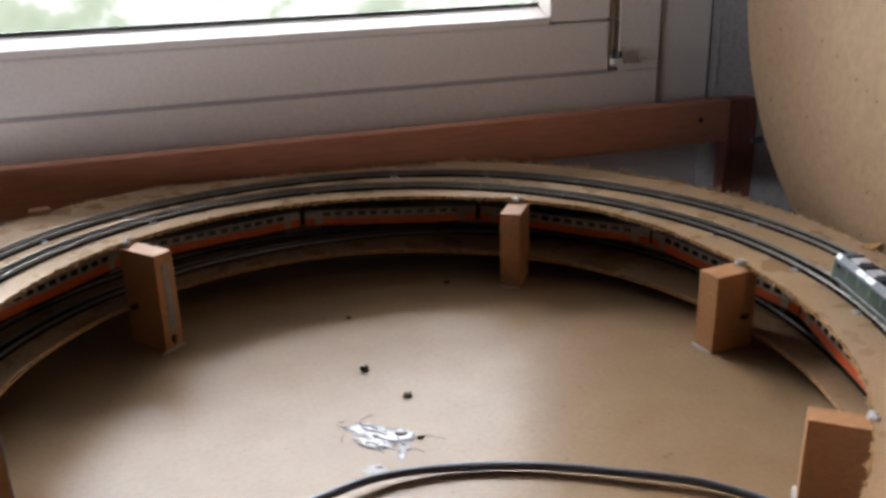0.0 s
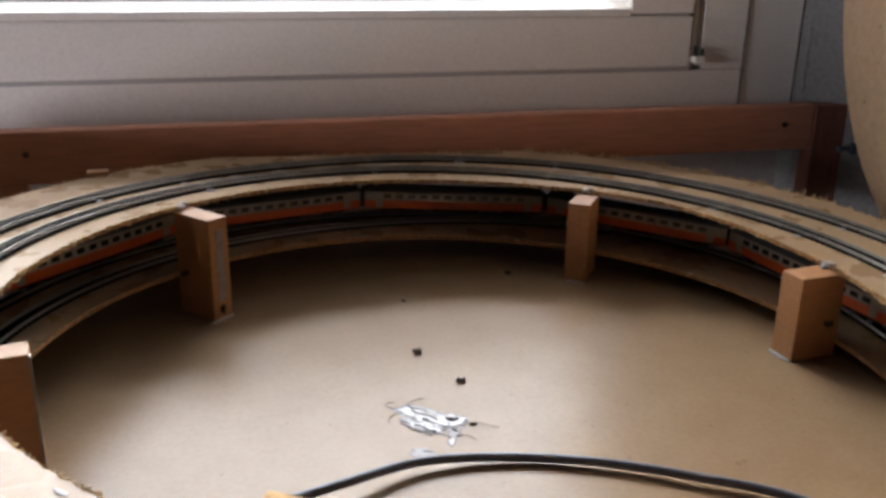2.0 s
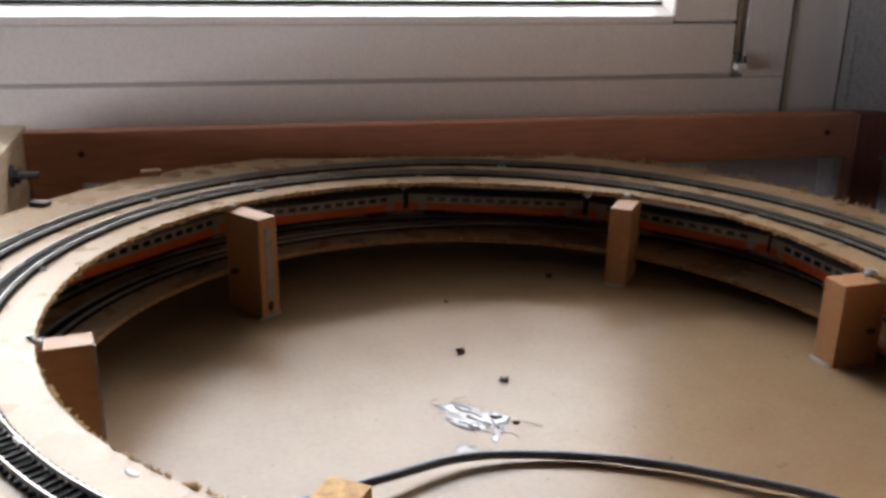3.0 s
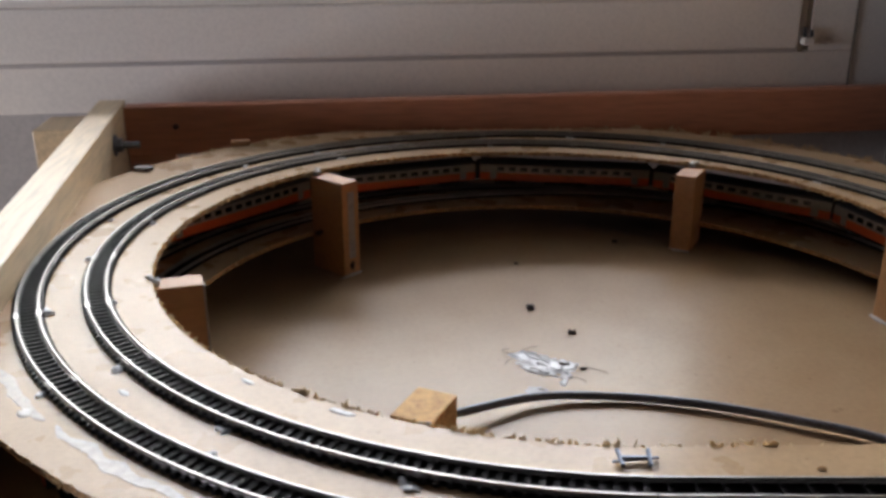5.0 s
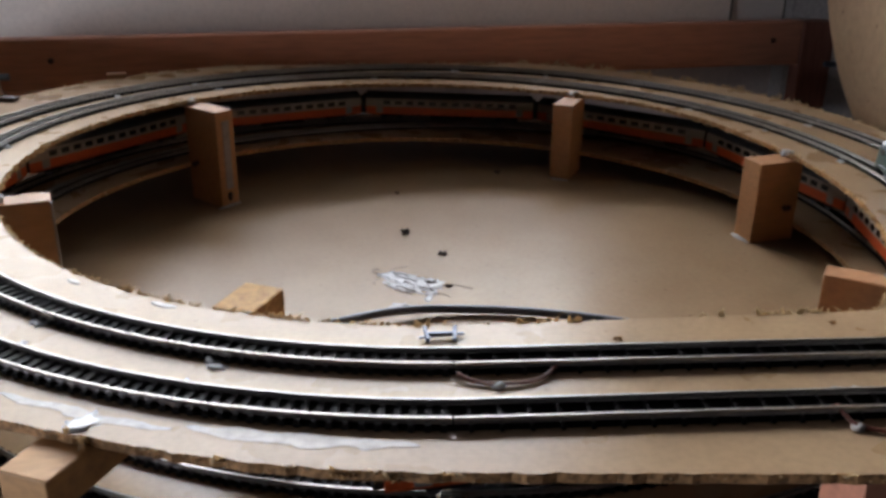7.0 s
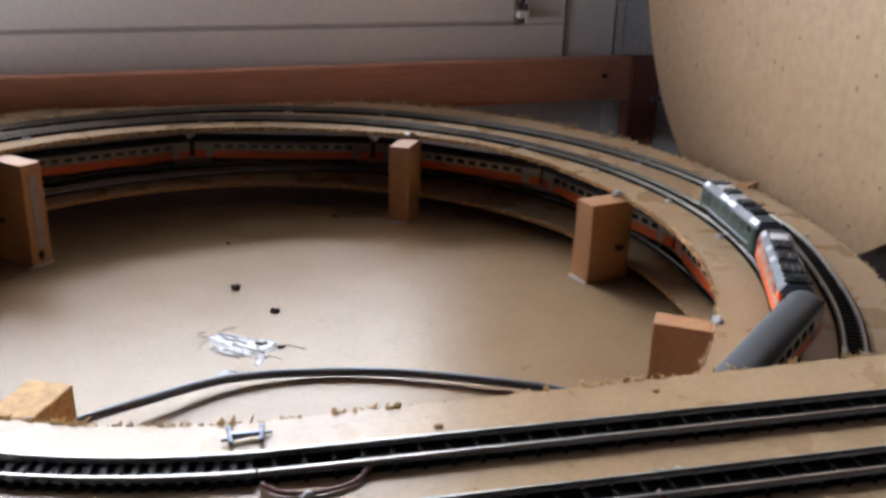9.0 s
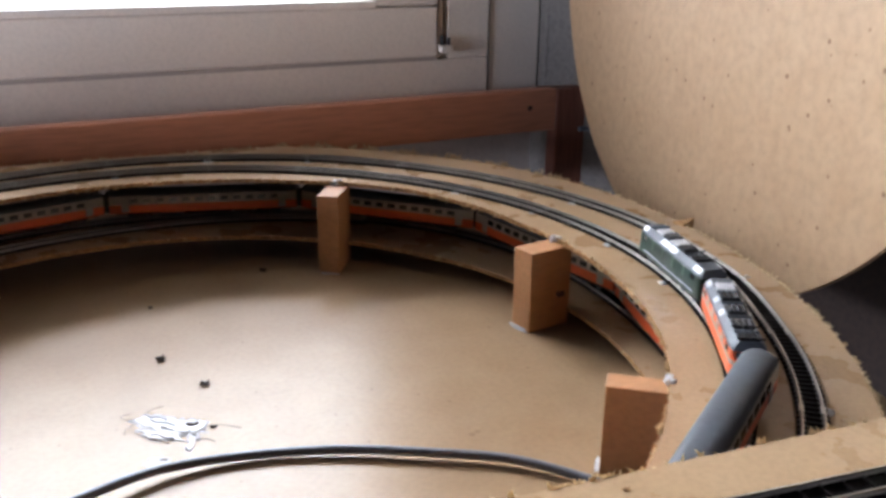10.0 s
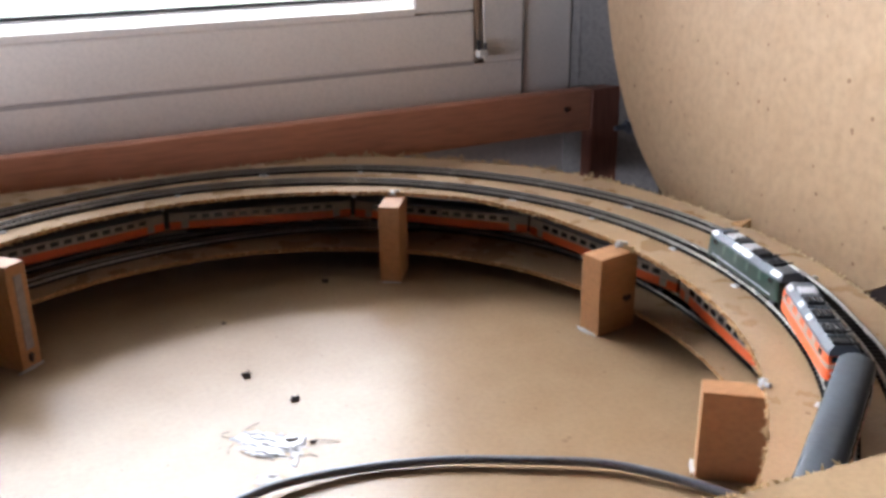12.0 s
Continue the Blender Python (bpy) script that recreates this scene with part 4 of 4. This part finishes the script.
def crumb(name, label, at, size, seed):
    t = thing(name, label, "debris")
    bm = bmesh.new()
    add_blob(bm, (0, 0, size * 0.55), (size * 0.85, size * 0.6, size * 0.5), seed, 1.5, -2, 12)
    add_blob(bm, (size * 0.5, -size * 0.5, size * 0.3), (size * 0.6, size * 0.5, size * 0.35), seed + 4, 0.8, -2, 10)
    add_blob(bm, (-size * 0.7, size * 0.2, size * 0.9), (size * 0.35, size * 0.35, size * 0.5), seed + 8, 0.8, -2, 8)
    rng = random.Random(seed)
    for k in range(5):
        a, l = rng.uniform(0, 6.28), size * rng.uniform(0.9, 1.5)
        add_tube(bm, [(0, 0, size * 0.5), (l * math.cos(a), l * math.sin(a), size * rng.uniform(0.2, 1.4))], size * 0.16, 5)
    part("crumb", bm, DARK, t)
    t.matrix_world = pose(*at)


def build_small():
    build_cable()
    glue_patch()
    crumb("crumb", "small dark crumb lying on the base board", (-0.0178, 0.0835, 0), 0.0028, 1)
    crumb("crumb", "small dark crumb lying on the base board", (0.0011, 0.0383, 0), 0.0023, 2)
    crumb("crumb", "tiny dark crumb on the shaded base board", (-0.0085, 0.1742, 0), 0.0014, 3)
    crumb("crumb", "tiny dark crumb on the shaded base board", (0.088, 0.214, 0), 0.0022, 5)
    # clear glue drops beside the rail joints
    rng = random.Random(31)
    for i in range(24):
        a = -103 + SECTION * i
        for r in (R_IN, outer_radius(a)):
            if rng.random() < 0.75:
                t = thing("glue_drop", "small whitish glue drop beside a rail joint", "glue", "glue drops at the rail joints")
                bm = bmesh.new()
                s = rng.choice((-1, 1, -1))
                for q in range(rng.choice((1, 2))):
                    add_blob(bm, (rng.uniform(-0.002, 0.002), rng.uniform(-0.003, 0.003), 0.0002), (rng.uniform(0.0012, 0.0028), rng.uniform(0.0012, 0.0032), rng.uniform(0.0005, 0.0013)), i + q, 1.3, -2, 12)
                part("drop", bm, GLUE, t, "", True)
                t.matrix_world = Matrix.Translation(on_ring(r + s * 0.0088, a + rng.uniform(-1, 1), rail_z(a) - TRACK_H)) @ pose(0, 0, 0, 0, 0, a)
    # smeared glue along the outer side of the front deck
    t = thing("glue_smear", "greyish dried glue smear along the deck edge", "glue")
    for n0, n1, r_mid, wide in ((206, 216, 0.3335, 0.0035), (217, 231, 0.3315, 0.0040), (232, 243, 0.3330, 0.0030), (243.5, 255.5, 0.3310, 0.0045)):
        verts, faces = [], []
        k = int((n1 - n0) / 0.25)
        for i in range(k + 1):
            a = n0 + (n1 - n0) * i / k
            z = rail_z(a) - TRACK_H + 0.0001
            w = wide * (math.sin(math.pi * i / k) ** 0.5 * (0.75 + 0.6 * noise.noise(Vector((a * 0.55, 5, 0))) + 0.25 * noise.noise(Vector((a * 1.9, 8, 0)))) + 0.02)
            c = r_mid + 0.0022 * noise.noise(Vector((a * 0.4, 1, 0)))
            verts += [on_ring(c - w * 0.8, a, z), on_ring(c + w, a, z)]
        for i in range(k):
            faces.append((2 * i, 2 * i + 1, 2 * i + 3, 2 * i + 2))
        sm = raw("smear", verts, faces, SMEAR, t)
        th = sm.modifiers.new("thickness", "SOLIDIFY")
        th.thickness, th.offset = 0.00012, 0
    # feeder wires on the straight
    z = rail_z(JOIN) - TRACK_H
    for pts_, blob in ((((-0.0650, -0.2880, z + 0.002), (-0.0600, -0.2925, z + 0.001), (-0.0500, -0.2955, z + 0.001), (-0.0400, -0.2945, z + 0.001), (-0.0330, -0.2895, z + 0.002)), (-0.0535, -0.2950)),
                       (((0.0400, -0.3290, z + 0.003), (0.0420, -0.3370, z + 0.001), (0.0520, -0.3440, z + 0.001), (0.0620, -0.3500, z + 0.001)), (0.0420, -0.3377))):
        t = thing("feeder_wire", "short brown feeder wire soldered to the rail", "wire", "feeder wires")
        part("wire", tube(curve_points(pts_, 8), 0.0007, 8), WIRE, t, "", True)
        bm = bmesh.new()
        add_blob(bm, (*blob, z), (0.0024, 0.0020, 0.0018), 3, 0.8, -2)
        part("glue_dab", bm, FOOT_GLUE, t, "", True)
    for x in (0.0470, 0.0525):
        t = thing("glue_drop", "small whitish glue drop beside a rail joint", "glue", "glue drops at the rail joints")
        bm = bmesh.new()
        add_blob(bm, (0, 0, 0), (0.0022, 0.0012, 0.0010), x * 300, 1.0, -2, 10)
        part("drop", bm, FOOT_GLUE, t, "", True)
        t.matrix_world = pose(x, -0.3205 - 0.146 * (x - 0.049), z + 0.0020, 0, 0, HEAD)
    # a loose joiner clip on the deck
    t = thing("track_clip", "small H-shaped metal track clip lying on the deck", "clip")
    bm = bmesh.new()
    for s in (-1, 1):
        add_tube(bm, [(s * 0.0045, -0.004, 0.0012), (s * 0.0052, 0.004, 0.0022)], 0.0008, 6)
    add_tube(bm, [(-0.0048, 0, 0.0015), (0.0048, 0, 0.0015)], 0.0009, 6)
    add_tube(bm, [(-0.0075, -0.0015, 0.0010), (0.008, 0.001, 0.0010)], 0.0005, 6)
    part("wire_clip", bm, STEEL, t)
    t.matrix_world = pose(-0.0645, -0.2600, z, 0, 0, HEAD)
    t = thing("cut_pin", "bright cut metal pin pushed into the deck edge", "pin")
    part("pin", tube([(-0.1400, -0.2180, 0.0918), (-0.1275, -0.2200, 0.0925)], 0.0011, 8), JOINER, t)

    # torn chip at the outer edge, flakes and white glue flats on the deck
    t = thing("torn_chip", "brown torn wedge of board sticking out from the deck edge", "wood chip")
    zc = rail_z(3) - TRACK_H
    bm = bmesh.new()
    a0, a1, a2 = on_ring(0.354, 2.5), on_ring(0.354, 4.6), on_ring(0.3670, 3.0)
    lo = [bm.verts.new(p + Vector((0, 0, zc - 0.006))) for p in (a0, a1, a2)]
    hi = [bm.verts.new(p + Vector((0, 0, zc + h))) for p, h in ((a0, 0.0012), (a1, 0.0006), (a2, 0.0042))]
    bm.faces.new(lo), bm.faces.new(hi)
    for k in range(3):
        bm.faces.new((lo[k], lo[(k + 1) % 3], hi[(k + 1) % 3], hi[k]))
    part("chip", bm, EDGE, t)
    for x, y, sz, mat_, lab in ((-0.005, -0.2730, 0.0014, EDGE, "small brown flake lying on the deck"), (0.075, -0.2760, 0.0014, EDGE, "small brown flake lying on the deck")):
        t = thing("flake", lab, "debris")
        bm = bmesh.new()
        add_blob(bm, (0, 0, sz * 0.3), (sz, sz * 0.7, sz * 0.35), x * 50, 1.2, -2, 10)
        part("chip", bm, mat_, t)
        a = math.degrees(math.atan2(y, x)) % 360
        t.matrix_world = pose(x, y, rail_z(min(a, JOIN)) - TRACK_H)
    for name, lab, cat, mat_, at, size in (("wood_slip", "light brown slip of wood lying at the deck edge", "wood slip", BLOCK_WOOD, (-0.2335, 0.2960, 8), (0.0080, 0.0050, 0.0040)),
                                           ("dark_chip", "dark brown chip lying on the deck", "debris", DARK, (-0.3020, 0.2080, -20), (0.0065, 0.0040, 0.0034))):
        t = thing(name, lab, cat)
        bm = box((-size[0], -size[1], 0), size, 0.0006)
        for v in bm.verts:
            v.co += Vector((0.0008, 0.0006, 0.0004)) * noise.noise(v.co * 300)
        part("chip", bm, mat_, t)
        a = math.degrees(math.atan2(at[1], at[0])) % 360
        t.matrix_world = pose(at[0], at[1], rail_z(a) - TRACK_H, 0, 0, at[2])
    for r, a, sx, sy in ((0.3420, 229.5, 0.0030, 0.0065), (0.3360, 214.0, 0.0030, 0.0035), (0.2640, 222.0, 0.0012, 0.0040), (0.2625, 232.5, 0.0016, 0.0060), (0.3020, 216.0, 0.0014, 0.0035)):
        t = thing("glue_flat", "flat shiny white glue patch on the deck", "glue", "white glue patches on the deck")
        bm = bmesh.new()
        add_patch(bm, (sx, sy), 0.0003, a, 40, 0.25)
        part("patch", bm, FOOT_GLUE, t, "", True)
        t.matrix_world = Matrix.Translation(on_ring(r, a, rail_z(a) - TRACK_H)) @ pose(0, 0, 0, 0, 0, a)


build_small()
